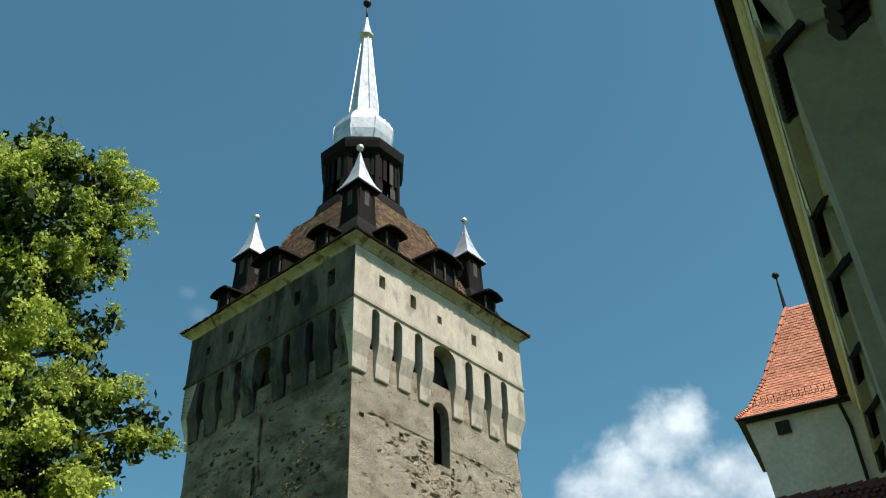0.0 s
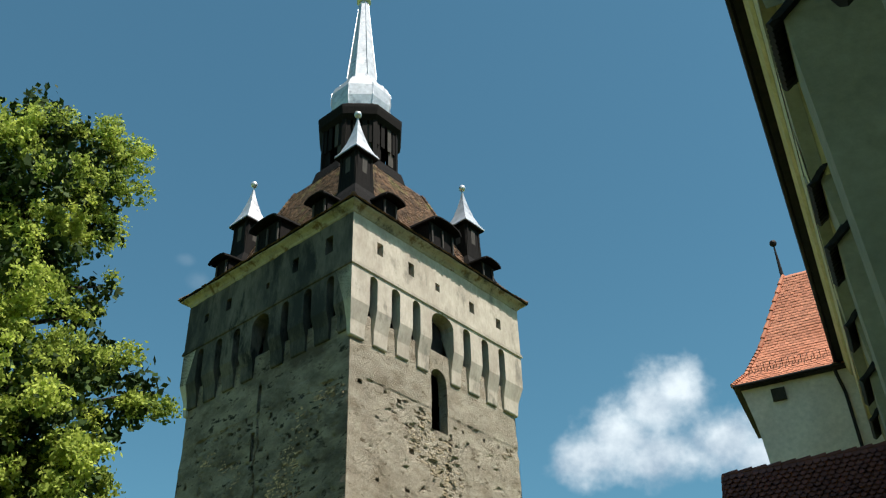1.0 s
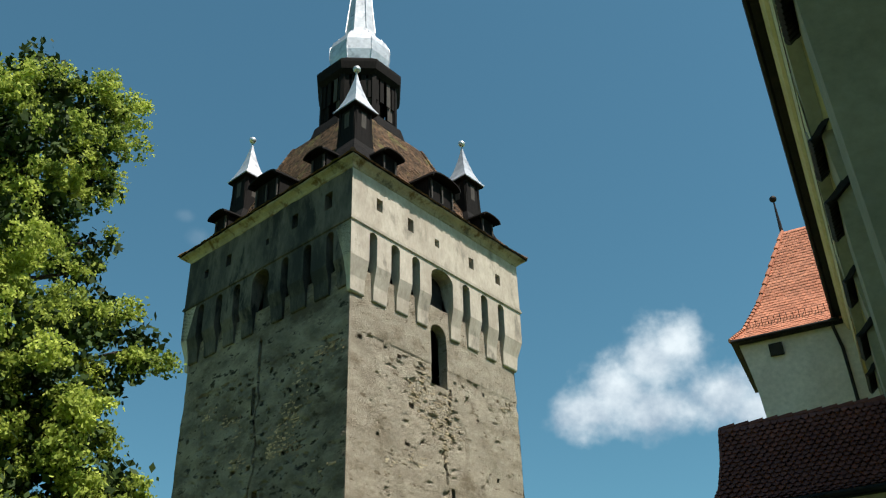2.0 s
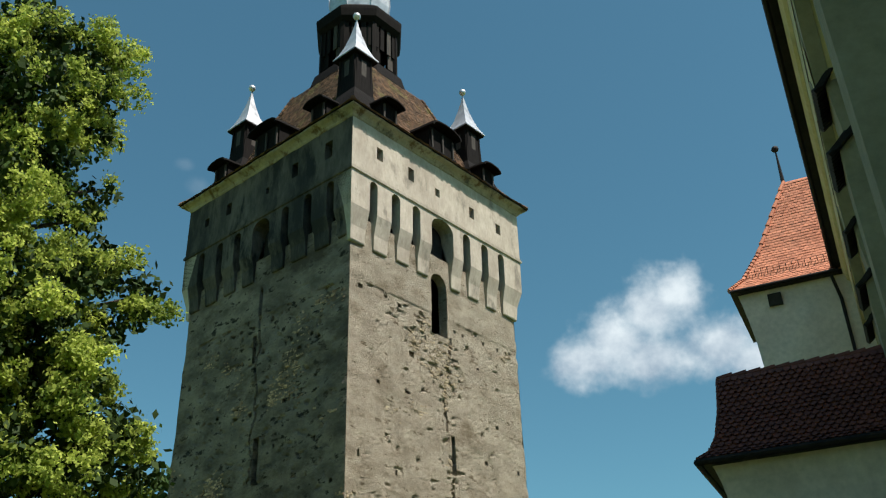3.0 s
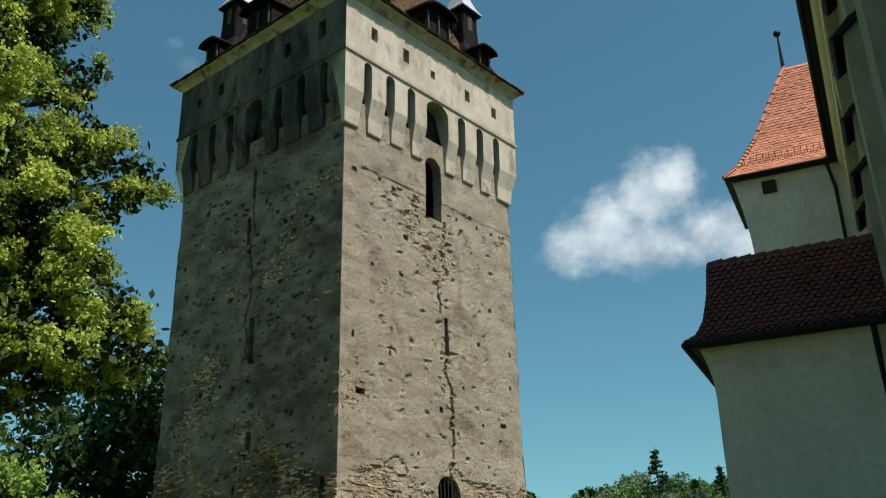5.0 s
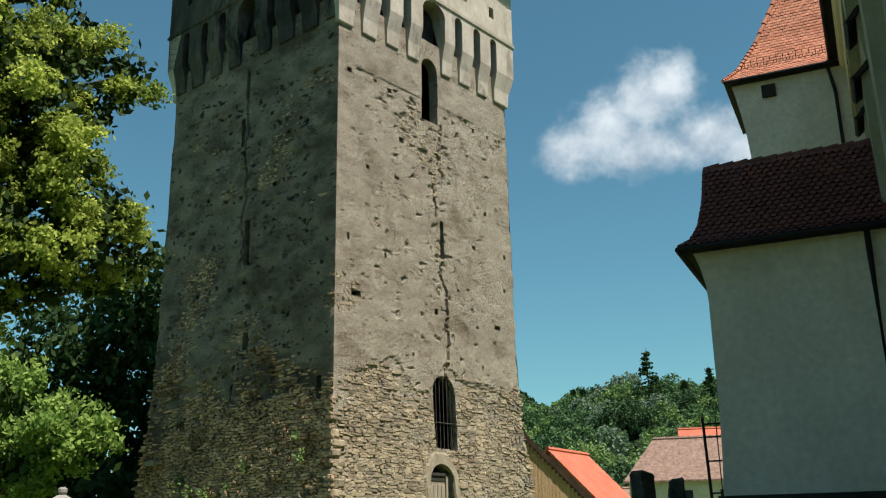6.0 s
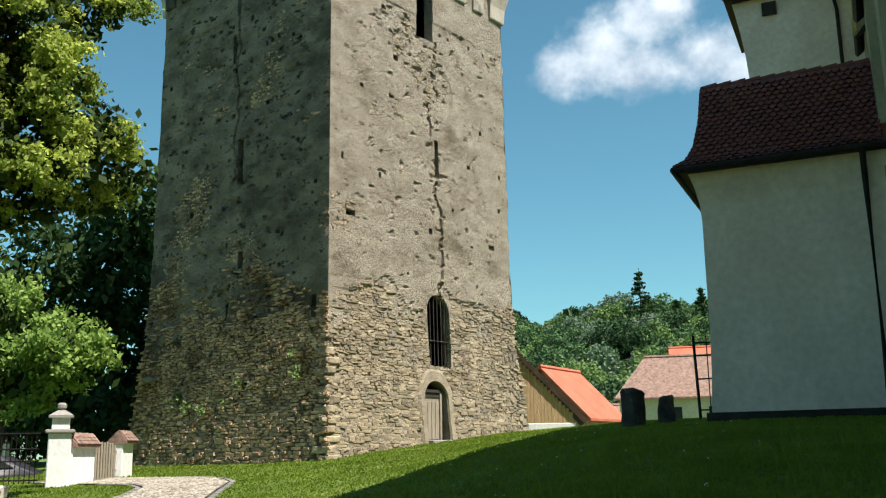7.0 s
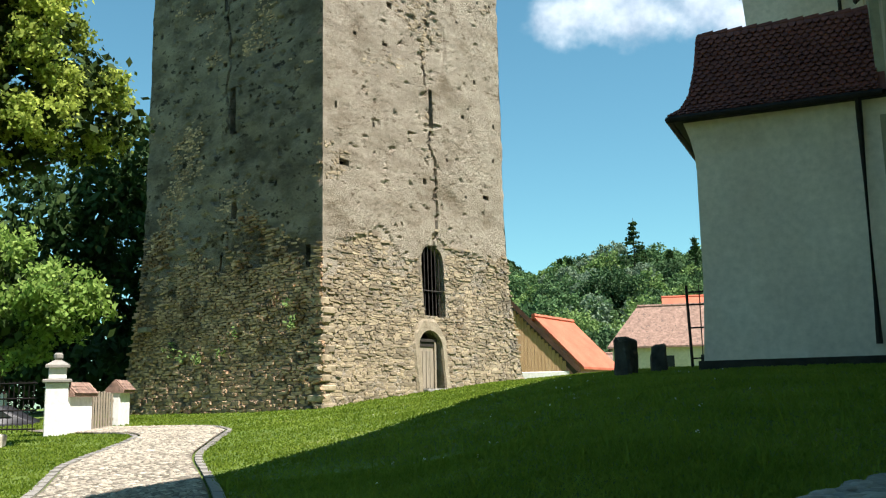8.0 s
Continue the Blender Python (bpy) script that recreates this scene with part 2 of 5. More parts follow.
LEAF_H2 = foliage("light_hillside_leaves", (0.09, 0.16, 0.045), (0.22, 0.32, 0.10), 0.25)
LEAF_H3 = foliage("grey_green_leaves", (0.09, 0.135, 0.085), (0.20, 0.27, 0.17), 0.2)
LEAF_D2 = foliage("deep_green_leaves", (0.02, 0.05, 0.02), (0.065, 0.12, 0.045), 0.2)
BARK = surface("bark", (0.035, 0.028, 0.02), (0.09, 0.075, 0.055), 3.0, 0.95, 0.9, 12.0, stretch=(3, 3, 0.6), dist=0.05)
ROOF_R = surface("bright_red_roof", (0.40, 0.10, 0.055), (0.50, 0.15, 0.085), 0.8, 0.85, 0.4, 12.0)
ROOF_P = surface("faded_pink_roof", (0.17, 0.105, 0.08), (0.33, 0.215, 0.165), 3.5, 0.9, 0.8, 6.0, (0.13, 0.095, 0.075), 4.0, 0.56, 0.06, dist=0.06)
CREAM = surface("cream_house_wall", (0.55, 0.47, 0.32), (0.66, 0.58, 0.42), 0.8, 0.9, 0.3, 8.0)
PINK = surface("pink_house_wall", (0.42, 0.22, 0.2), (0.52, 0.3, 0.27), 0.8, 0.9, 0.3, 8.0)
CARPAINT = surface("dark_car_paint", (0.015, 0.016, 0.02), (0.03, 0.03, 0.035), 2.0, 0.45, 0.0, 20.0)
GLASS = surface("dark_window_glass", (0.02, 0.022, 0.025), (0.04, 0.042, 0.045), 2.0, 0.08, 0.0, 20.0)
FLOWER = surface("red_flowers", (0.45, 0.03, 0.05), (0.7, 0.08, 0.1), 9.0, 0.8, 0.3, 30.0, island=0.4)

# ---- ground: one sheet to the horizon ----


def bump2(x, y, cx, cy, rx, ry, h):
    return h * math.exp(-((x - cx) / rx) ** 2 - ((y - cy) / ry) ** 2)


def ground_z(x, y):
    s, w = x * U.x + y * U.y, x * NL.x + y * NL.y
    low = 0.03 * max(min(s, 40), -5)
    hi = 2.72 * math.tanh(max(s, 0) * 0.125 / 2.72)
    wide = max(5.0, 6.7 + (s - 15) * 0.5)
    z = low + (hi - low) / (1 + (abs(w) / wide) ** 4)
    d = math.hypot(x, y)
    if s > 45:
        z = z * math.exp(-((s - 45) / 14) ** 2) - 1.0 * (1 - math.exp(-((s - 45) / 14) ** 2))
    z += 0.03 * noise.noise(Vector((x * 0.5, y * 0.5, 0))) * (1 if d < 80 else 0)
    z += bump2(x, y, 30, 235, 50, 75, 22) + bump2(x, y, 82, 250, 45, 80, 18)
    z += bump2(x, y, 40, 1500, 190, 500, 232)
    return z


def axis_lines():
    near = np.arange(-30, 62, 0.8)
    far = 62 * 1.13 ** np.arange(1, 27)
    return near, far


near, far = axis_lines()
xs = np.concatenate([-far[::-1] + 30, near, far])
ys = np.concatenate([-far[::-1] + 30, near, far])
gv = [(x, y, ground_z(x, y)) for y in ys for x in xs]
nx = len(xs)
gf = [(j * nx + i, j * nx + i + 1, (j + 1) * nx + i + 1, (j + 1) * nx + i) for j in range(len(ys) - 1) for i in range(nx - 1)]
ground = tagged(raw("ground", gv, gf, TURF, smooth=True), "grassy churchyard mound rising to wooded hills", "ground", kind="structure")

# ---- bell tower ----
tower = thing("bell_tower", pose(TOWER[0], TOWER[1], 0, 0, 0, TOWER[2]), "tall square stone bell tower with corbelled parapet and silver spire", "tower")


def half(z):
    return 5.95 - 0.0052 * (z - 1.6) + 0.007 * max(0.0, 10.6 - z) ** 2


def corner_shift(z, side):
    return 0.05 * noise.noise(Vector((side * 7.3, 0.0, z * 2.1))) + 0.04 * noise.noise(Vector((side * 3.1, 4.0, z * 0.7)))


def crack_u(z):
    return 0.55 + 0.35 * math.sin(z * 0.55 + 2.2) + 0.25 * noise.noise(Vector((0, 9, z * 1.3))) + 0.1 * noise.noise(Vector((5, 9, z * 5)))


def rough(u, z, face):
    r = 0.04 * noise.noise(Vector((u * 0.5, z * 0.5, face * 9))) + 0.012 * noise.noise(Vector((u * 2.2, z * 4.5, face * 5)))
    r += 0.012 * noise.noise(Vector((u * 5, z * 9, face * 3)))
    if z < 8.0 + 1.2 * noise.noise(Vector((u * 0.5, z * 0.5, 8))):
        r -= 0.09 if face == 1 else 0.06
    worn = noise.noise(Vector((u * 0.5, z * 0.45, face * 2 + 3)))
    if worn > 0.12:
        r -= min(0.06, (worn - 0.12) * 0.35)
    # plaster fallen off in ragged pits, most of all along the crack and under the parapet
    bad = 0.0
    if face == 0:
        bad = max(0.0, 0.34 - 0.3 * abs(u - crack_u(z))) if 8 < z < 20.5 else 0.0
        if 17.2 < z < 20.7 and -4.4 < u < 1.5:
            bad = max(bad, 0.4 - 0.22 * abs(u + 0.9 + (z - 19) * 0.5))
    elif face == 1:
        bad = 0.2
    pit = noise.noise(Vector((u * 1.9, z * 3.2, face * 4 + 7))) + 0.5 * noise.noise(Vector((u * 4.3, z * 7.0, face + 2))) + bad
    if pit > 0.5:
        r -= min(0.11, (pit - 0.5) * 0.35)
    return r


def face_point(face, u, z, d):
    """A place on one of the four faces: 0 and 1 are the two in view; d is how far it stands out."""
    h = half(z)
    k = min(1.0, (abs(u) / 5.9)) ** 6
    edge = corner_shift(z, 0 if u < 0 else face + 1)
    d = d * (1 - k) + edge * k
    uu = u * (1 + ((h + edge) / 5.9 - 1) * k)
    if face == 0:
        return Vector((uu, -(h + d), z))
    if face == 1:
        return Vector((-(h + d), uu, z))
    if face == 2:
        return Vector((uu, h + d, z))
    return Vector((h + d, uu, z))


def holed_wall(us, zs, holes, place, depth_default=0.7):
    """A sheet over the lines us, zs with rectangular or arched holes (u0, u1, z0, z1, arch, depth) and their reveals."""
    bm = bmesh.new()
    us = sorted(set([round(float(u), 3) for u in us] + [round(v, 3) for h in holes for v in h[:2]]))
    zs = sorted(set([round(float(z), 3) for z in zs] + [round(v, 3) for h in holes for v in h[2:4]]))
    cache = {}

    def vert(u, z, d=None):
        key = (round(u, 3), round(z, 3), d)
        if key not in cache:
            cache[key] = bm.verts.new(place(u, z, d))
        return cache[key]

    def inside(u, z):
        return any(h[0] < u < h[1] and h[2] < z < h[3] for h in holes)

    for a, b in zip(us, us[1:]):
        for c, d in zip(zs, zs[1:]):
            if not inside((a + b) / 2, (c + d) / 2):
                bm.faces.new((vert(a, c), vert(b, c), vert(b, d), vert(a, d)))
    for u0, u1, z0, z1, arch, depth in holes:
        mid, r = (u0 + u1) / 2, (u1 - u0) / 2
        if arch:
            rise = min(r, z1 - z0)
            pts = [(mid - r * math.cos(math.pi * i / 10), z1 - rise + rise * math.sin(math.pi * i / 10)) for i in range(11)]
            for (a, c), (b, d) in zip(pts, pts[1:]):
                quad = [vert(a, c), vert(b, d), vert(b, z1), vert(a, z1)]
                quad = [v for i, v in enumerate(quad) if v not in quad[:i]]
                if len(quad) > 2:
                    bm.faces.new(quad)
            rim = [(u0, z0)] + pts + [(u1, z0)]
        else:
            rim = [(u0, z0), (u0, z1), (u1, z1), (u1, z0)]
        for (a, c), (b, d) in zip(rim, rim[1:] + rim[:1]):
            if (a, c) != (b, d):
                quad = [vert(a, c), vert(b, d), vert(b, d, -depth), vert(a, c, -depth)]
                if len(set(quad)) == 4:
                    bm.faces.new(quad)
        back = []
        for a, c in rim:
            v = vert(a, c, -depth)
            if v not in back:
                back.append(v)
        if depth < 0.3:
            bm.faces.new(back)
    return bm


def spot(u, z, w, h, depth=0.45):
    return (u - w / 2, u + w / 2, z - h / 2, z + h / 2, False, depth)


HOLES_A = [(-0.62, 0.50, 19.9, 23.1, True, 0.5), (0.55, 0.79, 13.45, 15.25, False, 0.5), (-0.22, 1.24, 5.1, 8.2, True, 0.5), (-0.82, 0.66, 1.2, 4.45, True, 0.55)]
for u, z, w, h in ((-5.22, 20.6, 0.28, 0.22), (-3.65, 20.64, 0.2, 0.14), (-2.74, 20.5, 0.26, 0.2), (-4.11, 16.49, 0.18, 0.16), (-2.28, 16.5, 0.22, 0.16),
                   (-1.95, 18.4, 0.34, 0.26), (2.63, 19.0, 0.16, 0.12), (3.92, 16.4, 0.16, 0.2), (-3.01, 12.86, 0.12, 0.24), (2.97, 14.5, 0.24, 0.2),
                   (5.3, 14.5, 0.16, 0.22), (-4.72, 10.93, 0.5, 0.24), (5.2, 12.8, 0.16, 0.2), (1.6, 20.42, 0.14, 0.16), (3.17, 20.5, 0.14, 0.18),
                   (4.28, 20.5, 0.16, 0.16), (5.3, 20.6, 0.18, 0.16), (4.5, 10.9, 0.44, 0.2), (0.1, 10.95, 0.22, 0.26), (1.7, 12.2, 0.14, 0.16), (-1.4, 8.9, 0.14, 0.14),
                   (3.3, 8.9, 0.14, 0.14), (-5.2, 13.2, 0.12, 0.3), (3.0, 10.7, 0.16, 0.12)):
    HOLES_A.append(spot(u, z, w, h))
HOLES_B = [(-0.05, 0.2, 20.9, 22.3, False, 0.6), (0.2, 0.48, 18.6, 20.0, False, 0.6), (-0.5, -0.12, 12.95, 15.0, False, 0.8), (-0.72, -0.38, 9.2, 9.95, False, 0.6),
           (-5.2, -4.95, 6.7, 7.6, False, 0.5), (0.3, 0.45, 7.1, 7.8, False, 0.4)]
for i in range(46):
    u, z = rng.uniform(-5.3, 5.3), rng.choice((20.6, 20.4, 19.0, 18.6, 16.6, 16.2, 14.2, 12.2, 10.4)) + rng.uniform(-0.18, 0.18)
    w, h = rng.uniform(0.1, 0.26), rng.uniform(0.12, 0.26)
    if all(u + w < a[0] - 0.05 or u - w > a[1] + 0.05 or z + h < a[2] - 0.05 or z - h > a[3] + 0.05 for a in HOLES_B):
        HOLES_B.append(spot(u, z, w, h, 0.35))
TOP = 24.0


def place_on(face):
    def place(u, z, d):
        if d is not None:
            return face_point(face, u * 0.999, z, d)
        r = rough(u, z, face)
        if face == 0 and 8.1 < z < 20.0 and not 13.3 < z < 15.4:
            g = abs(u - crack_u(z))
            if g < 0.075:
                r -= 0.22
        if face == 1 and 13.0 < z < 22.5 and abs(u - 0.05 - 0.22 * noise.noise(Vector((3, 1, z * 0.9))) - 0.1 * noise.noise(Vector((8, 1, z * 4)))) < 0.05:
            r -= 0.16
        if z > 20.85 - 0.12 * noise.noise(Vector((u * 1.5, face, 3))):
            r = 0.035 + 0.3 * r
        return face_point(face, u, z, r)
    return place


walls = []
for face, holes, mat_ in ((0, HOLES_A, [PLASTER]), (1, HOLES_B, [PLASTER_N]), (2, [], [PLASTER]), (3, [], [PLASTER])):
    step = 0.1 if face < 2 else 0.8
    us = list(np.linspace(-5.9, 5.9, int(11.8 / step)))
    if face == 0:
        us += list(np.arange(-0.35, 1.65, 0.05))
    if face == 1:
        us += list(np.arange(-0.4, 0.5, 0.06))
    zs = np.linspace(0.2, TOP, int(24 / step))
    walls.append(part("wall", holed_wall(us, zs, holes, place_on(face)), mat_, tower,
                      "grey plastered rubble wall with a long crack" if face == 0 else "dark stained rubble wall with shade in its colour" if face == 1 else ""))
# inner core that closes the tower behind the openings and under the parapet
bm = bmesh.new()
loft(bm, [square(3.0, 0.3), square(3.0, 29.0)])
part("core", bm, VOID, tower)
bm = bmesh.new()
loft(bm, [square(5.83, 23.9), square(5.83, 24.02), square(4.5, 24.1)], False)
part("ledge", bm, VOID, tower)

# parapet: piers on sloping feet with slots between them, a plain wall with gun holes above
SLOTS = {0: [(-5.07, -4.58), (-3.65, -3.08), (-2.22, -1.68), (-0.87, 0.72), (1.47, 2.03), (2.92, 3.46), (4.3, 4.8)],
         1: [(-5.1, -4.62), (-3.6, -3.06), (-2.0, -1.48), (-0.6, 0.66), (1.58, 2.1), (3.0, 3.5), (4.5, 5.0)]}
SLOTS[2], SLOTS[3] = SLOTS[0], SLOTS[1]
GUNS = {0: [(-4.65, -4.25, 27.3, 28.0), (-2.5, -2.1, 27.2, 27.95), (-0.55, -0.22, 27.2, 27.65), (2.08, 2.46, 27.1, 27.75), (4.26, 4.66, 27.1, 27.7)],
        1: [(-4.92, -4.4, 27.3, 28.25), (-2.5, -2.08, 27.35, 28.15), (-0.4, -0.16, 27.3, 27.65), (2.6, 3.0, 27.4, 28.1), (4.45, 4.8, 27.45, 27.95)]}
GUNS[2], GUNS[3] = GUNS[0], GUNS[1]
OUT = 6.25


def on_face(face, u, d, z):
    return Vector({0: (u, -d, z), 1: (-d, u, z), 2: (u, d, z), 3: (d, u, z)}[face])


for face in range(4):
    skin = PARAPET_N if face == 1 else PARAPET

    def upper(u, z, d, face=face):
        k = 1.0 if abs(u) > 6.2 else 0.0
        r = 0.012 * noise.noise(Vector((u * 1.3, z * 1.3, face))) * (1 - k)
        return on_face(face, u, OUT + (r if d is None else d), z)

    holes = [(a, b, c, d, False, 0.8) for a, b, c, d in GUNS[face]]
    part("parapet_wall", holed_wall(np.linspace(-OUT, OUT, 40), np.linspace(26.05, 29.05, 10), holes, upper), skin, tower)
    # slot heads: the strip over the slots, with small arches
    heads = [(a, b, 24.2, 25.92 if b - a < 1 else 25.98, True, 0.42) for a, b in SLOTS[face]]
    for a, b, _, top, _, _ in heads:
        bm = bmesh.new()
        mid, r = (a + b) / 2, (b - a) / 2
        rise = r if r < 0.4 else 0.55
        arc = [(mid - r * math.cos(math.pi * i / 8), top - rise + rise * math.sin(math.pi * i / 8)) for i in range(9)]
        for (p, q), (s, t) in zip(arc, arc[1:]):
            f4 = [on_face(face, p, OUT, q), on_face(face, s, OUT, t), on_face(face, s, OUT, 26.06), on_face(face, p, OUT, 26.06)]
            bm.faces.new([bm.verts.new(v) for v in f4])
            f4 = [on_face(face, p, OUT, q), on_face(face, s, OUT, t), on_face(face, s, OUT - 1.2, t), on_face(face, p, OUT - 1.2, q)]
            bm.faces.new([bm.verts.new(v) for v in f4])
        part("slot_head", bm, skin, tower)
        # dark plate added behind the slot to paint its shade
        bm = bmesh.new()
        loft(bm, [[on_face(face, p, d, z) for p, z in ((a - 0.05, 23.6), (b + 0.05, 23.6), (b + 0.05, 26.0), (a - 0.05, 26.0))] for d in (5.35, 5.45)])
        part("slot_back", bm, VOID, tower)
    edges = [-OUT] + [v for ab in SLOTS[face] for v in ab] + [OUT]
    for a, b in zip(edges[::2], edges[1::2]):
        bm = bmesh.new()
        foot = 22.6 + (0.3 if face == 1 else 0.0) + rng.uniform(-0.05, 0.05)
        if a == -OUT:
            wa, la = -OUT, -5.87
        else:
            wa, la = a, a + 0.04
        if b == OUT:
            wb, lb = OUT, 5.87
        else:
            wb, lb = b, b - 0.04
        prof = [(foot, 5.87 + 0.06, la, lb), (foot + 0.06, 5.87 + 0.1, la, lb), (foot + 0.75, 6.02, (la + wa) / 2, (lb + wb) / 2), (24.25, OUT - 0.02, wa, wb), (26.06, OUT, wa, wb)]
        rows = []
        for z, d, p, q in prof:
            back = 5.75 if z < 24.3 else 5.2
            e = d if face % 2 == 0 else d - 0.008
            p = -e if a == -OUT else p
            q = e if b == OUT else q
            ps = [on_face(face, p, d, z), on_face(face, q, d, z), on_face(face, q, back, z), on_face(face, p, back, z)]
            rows.append(ps)
        loft(bm, rows)
        part("pier", bm, skin, tower)
    # moulded string course over the slots
    bm = bmesh.new()
    rows = []
    for u in (-1, 1):
        rows.append([on_face(face, u * (OUT + d), OUT + d, z) for d, z in ((0.003, 26.02), (0.07, 26.06), (0.08, 26.14), (0.04, 26.18), (0.05, 26.24), (0.003, 26.28))])
    loft(bm, rows)
    part("string_course", bm, skin, tower)

# coved cornice
bm = bmesh.new()
prof = [(6.24, 28.95), (6.3, 29.0), (6.33, 29.08), (6.45, 29.2), (6.6, 29.28), (6.66, 29.32), (6.66, 29.42), (6.2, 29.45)]
loft(bm, [square(h, z) for h, z in prof])
bmesh.ops.subdivide_edges(bm, edges=[e for e in bm.edges if e.calc_length() > 5], cuts=60)
strew(bm, 0.045, 1.6, 3.0)
part("cornice", bm, CORNICE, tower, "yellowed plaster cornice with flaking edge")

# tiled roof: four slopes laid in courses of plain tiles, steeper above
SLOPE = [(6.72, 29.42), (6.0, 30.05), (5.0, 31.4), (3.75, 34.0), (2.6, 37.0)]


def slope_at(t):
    t *= len(SLOPE) - 1
    i = min(int(t), len(SLOPE) - 2)
    f = t - i
    return SLOPE[i][0] * (1 - f) + SLOPE[i + 1][0] * f, SLOPE[i][1] * (1 - f) + SLOPE[i + 1][1] * f


bm = bmesh.new()
loft(bm, [square(h - 0.06, z) for h, z in SLOPE])
roof = part("roof", bm, TILE_T, tower, "steep roof of weathered brown plain tiles")
lengths = np.cumsum([0] + [math.dist(a, b) for a, b in zip(SLOPE, SLOPE[1:])])
courses = np.arange(0, lengths[-1] - 0.15, 0.19)
for face in (0, 1):
    verts, faces = [], []
    for n, c in enumerate(courses):
        h0, z0 = np.interp(c, lengths, [p[0] for p in SLOPE]), np.interp(c, lengths, [p[1] for p in SLOPE])
        h1, z1 = np.interp(c + 0.26, lengths, [p[0] for p in SLOPE]), np.interp(c + 0.26, lengths, [p[1] for p in SLOPE])
        u = -h0 + (n % 2) * 0.1
        while u < h0 - 0.1:
            w = 0.19
            j = rng.uniform(-0.012, 0.02) + (rng.uniform(0.0, 0.07) if n == 0 else 0.0)
            k = len(verts)
            for uu, hh, zz, lift in ((u + 0.01, h0, z0, 0.05 + j), (u + w - 0.01, h0, z0, 0.05 + j), (u + w - 0.01, h1, z1, 0.012), (u + 0.01, h1, z1, 0.012)):
                verts.append(on_face(face, max(-hh, min(hh, uu)), hh + lift, zz))
            for uu, hh, zz, lift in ((u + 0.01, h0, z0, 0.015), (u + w - 0.01, h0, z0, 0.015)):
                verts.append(on_face(face, max(-hh, min(hh, uu)), hh + lift, zz - 0.01))
            faces += [(k, k + 1, k + 2, k + 3), (k, k + 1, k + 5, k + 4)]
            u += w
    tagged(raw("tiles", verts, faces, TILE_T, roof), kind="stuff")
for su, sv in ((-1, -1), (1, -1), (-1, 1)):
    bm = bmesh.new()
    for a in np.arange(0.0, 0.98, 0.022):
        h, z = slope_at(a)
        h2, z2 = slope_at(min(1, a + 0.026))
        tube(bm, [(su * h, sv * h, z + 0.06), (su * h2, sv * h2, z2 + 0.03)], [0.13, 0.1], 6)
    part("hip", bm, TILE_T, roof)
bm = bmesh.new()
for face in range(4):
    rows = [[on_face(face, u * 6.7, d, z) for d, z in ((6.64, 29.38), (6.7, 29.38), (6.7, 29.45), (6.64, 29.45))] for u in (-1, 1)]
    loft(bm, rows)
part("eaves_board", bm, TIMBER, tower, "black eaves edge")


def dormer(face, u, wide, tall, big):
    """A hooded roof dormer with shutters, standing on the lower slope."""
    fronts = 6.25 if big else 6.2
    base = 29.9
    m = {0: Matrix.Identity(4), 1: Matrix.Rotation(-math.pi / 2, 4, "Z"), 2: Matrix.Rotation(math.pi, 4, "Z"), 3: Matrix.Rotation(math.pi / 2, 4, "Z")}[face]
    du = u if face != 1 else -u
    ob = bpy.data.objects.new("dormer", None)
    scene.collection.objects.link(ob)
    ob.parent = tower
    ob.matrix_local = m @ Matrix.Translation((du, -fronts, base))
    bm = bmesh.new()
    box(bm, (0, 1.3, tall / 2), (wide, 2.5, tall))
    part("dormer_body", bm, TIMBER, ob)
    bm = bmesh.new()
    n = 10
    rows = []
    for y, lift in ((-0.42, -0.06), (-0.1, 0.0), (2.4, 0.25)):
        row = []
        for i in range(n + 1):
            a = math.pi * i / n
            row.append((-(wide / 2 + 0.2) * math.cos(a), y, tall - 0.12 + lift + (0.42 if big else 0.3) * math.sin(a) ** 0.8))
        row += [(p[0] * 0.93, p[1], p[2] - 0.07) for p in row[::-1]]
        rows.append(row)
    loft(bm, rows)
    part("hood", bm, TIMBER, ob, "black curved hood")
    for i in range(3 if big else 2):
        bm = bmesh.new()
        box(bm, (-wide / 2 + 0.12 + i * (wide - 0.24) / (2 if big else 1), -0.03, tall * 0.42), (0.09, 0.08, tall * 0.8))
        part("post", bm, BOARD, ob)
    bm = bmesh.new()
    box(bm, (0, -0.05, 0.05), (wide + 0.1, 0.1, 0.12))
    part("sill", bm, TIMBER, ob)


for face in range(4):
    for u, wide, tall, big in ((-3.75, 1.05, 1.15, False), (0.1, 1.85, 1.5, True), (3.9, 1.05, 1.15, False)):
        dormer(face, u, wide, tall, big)


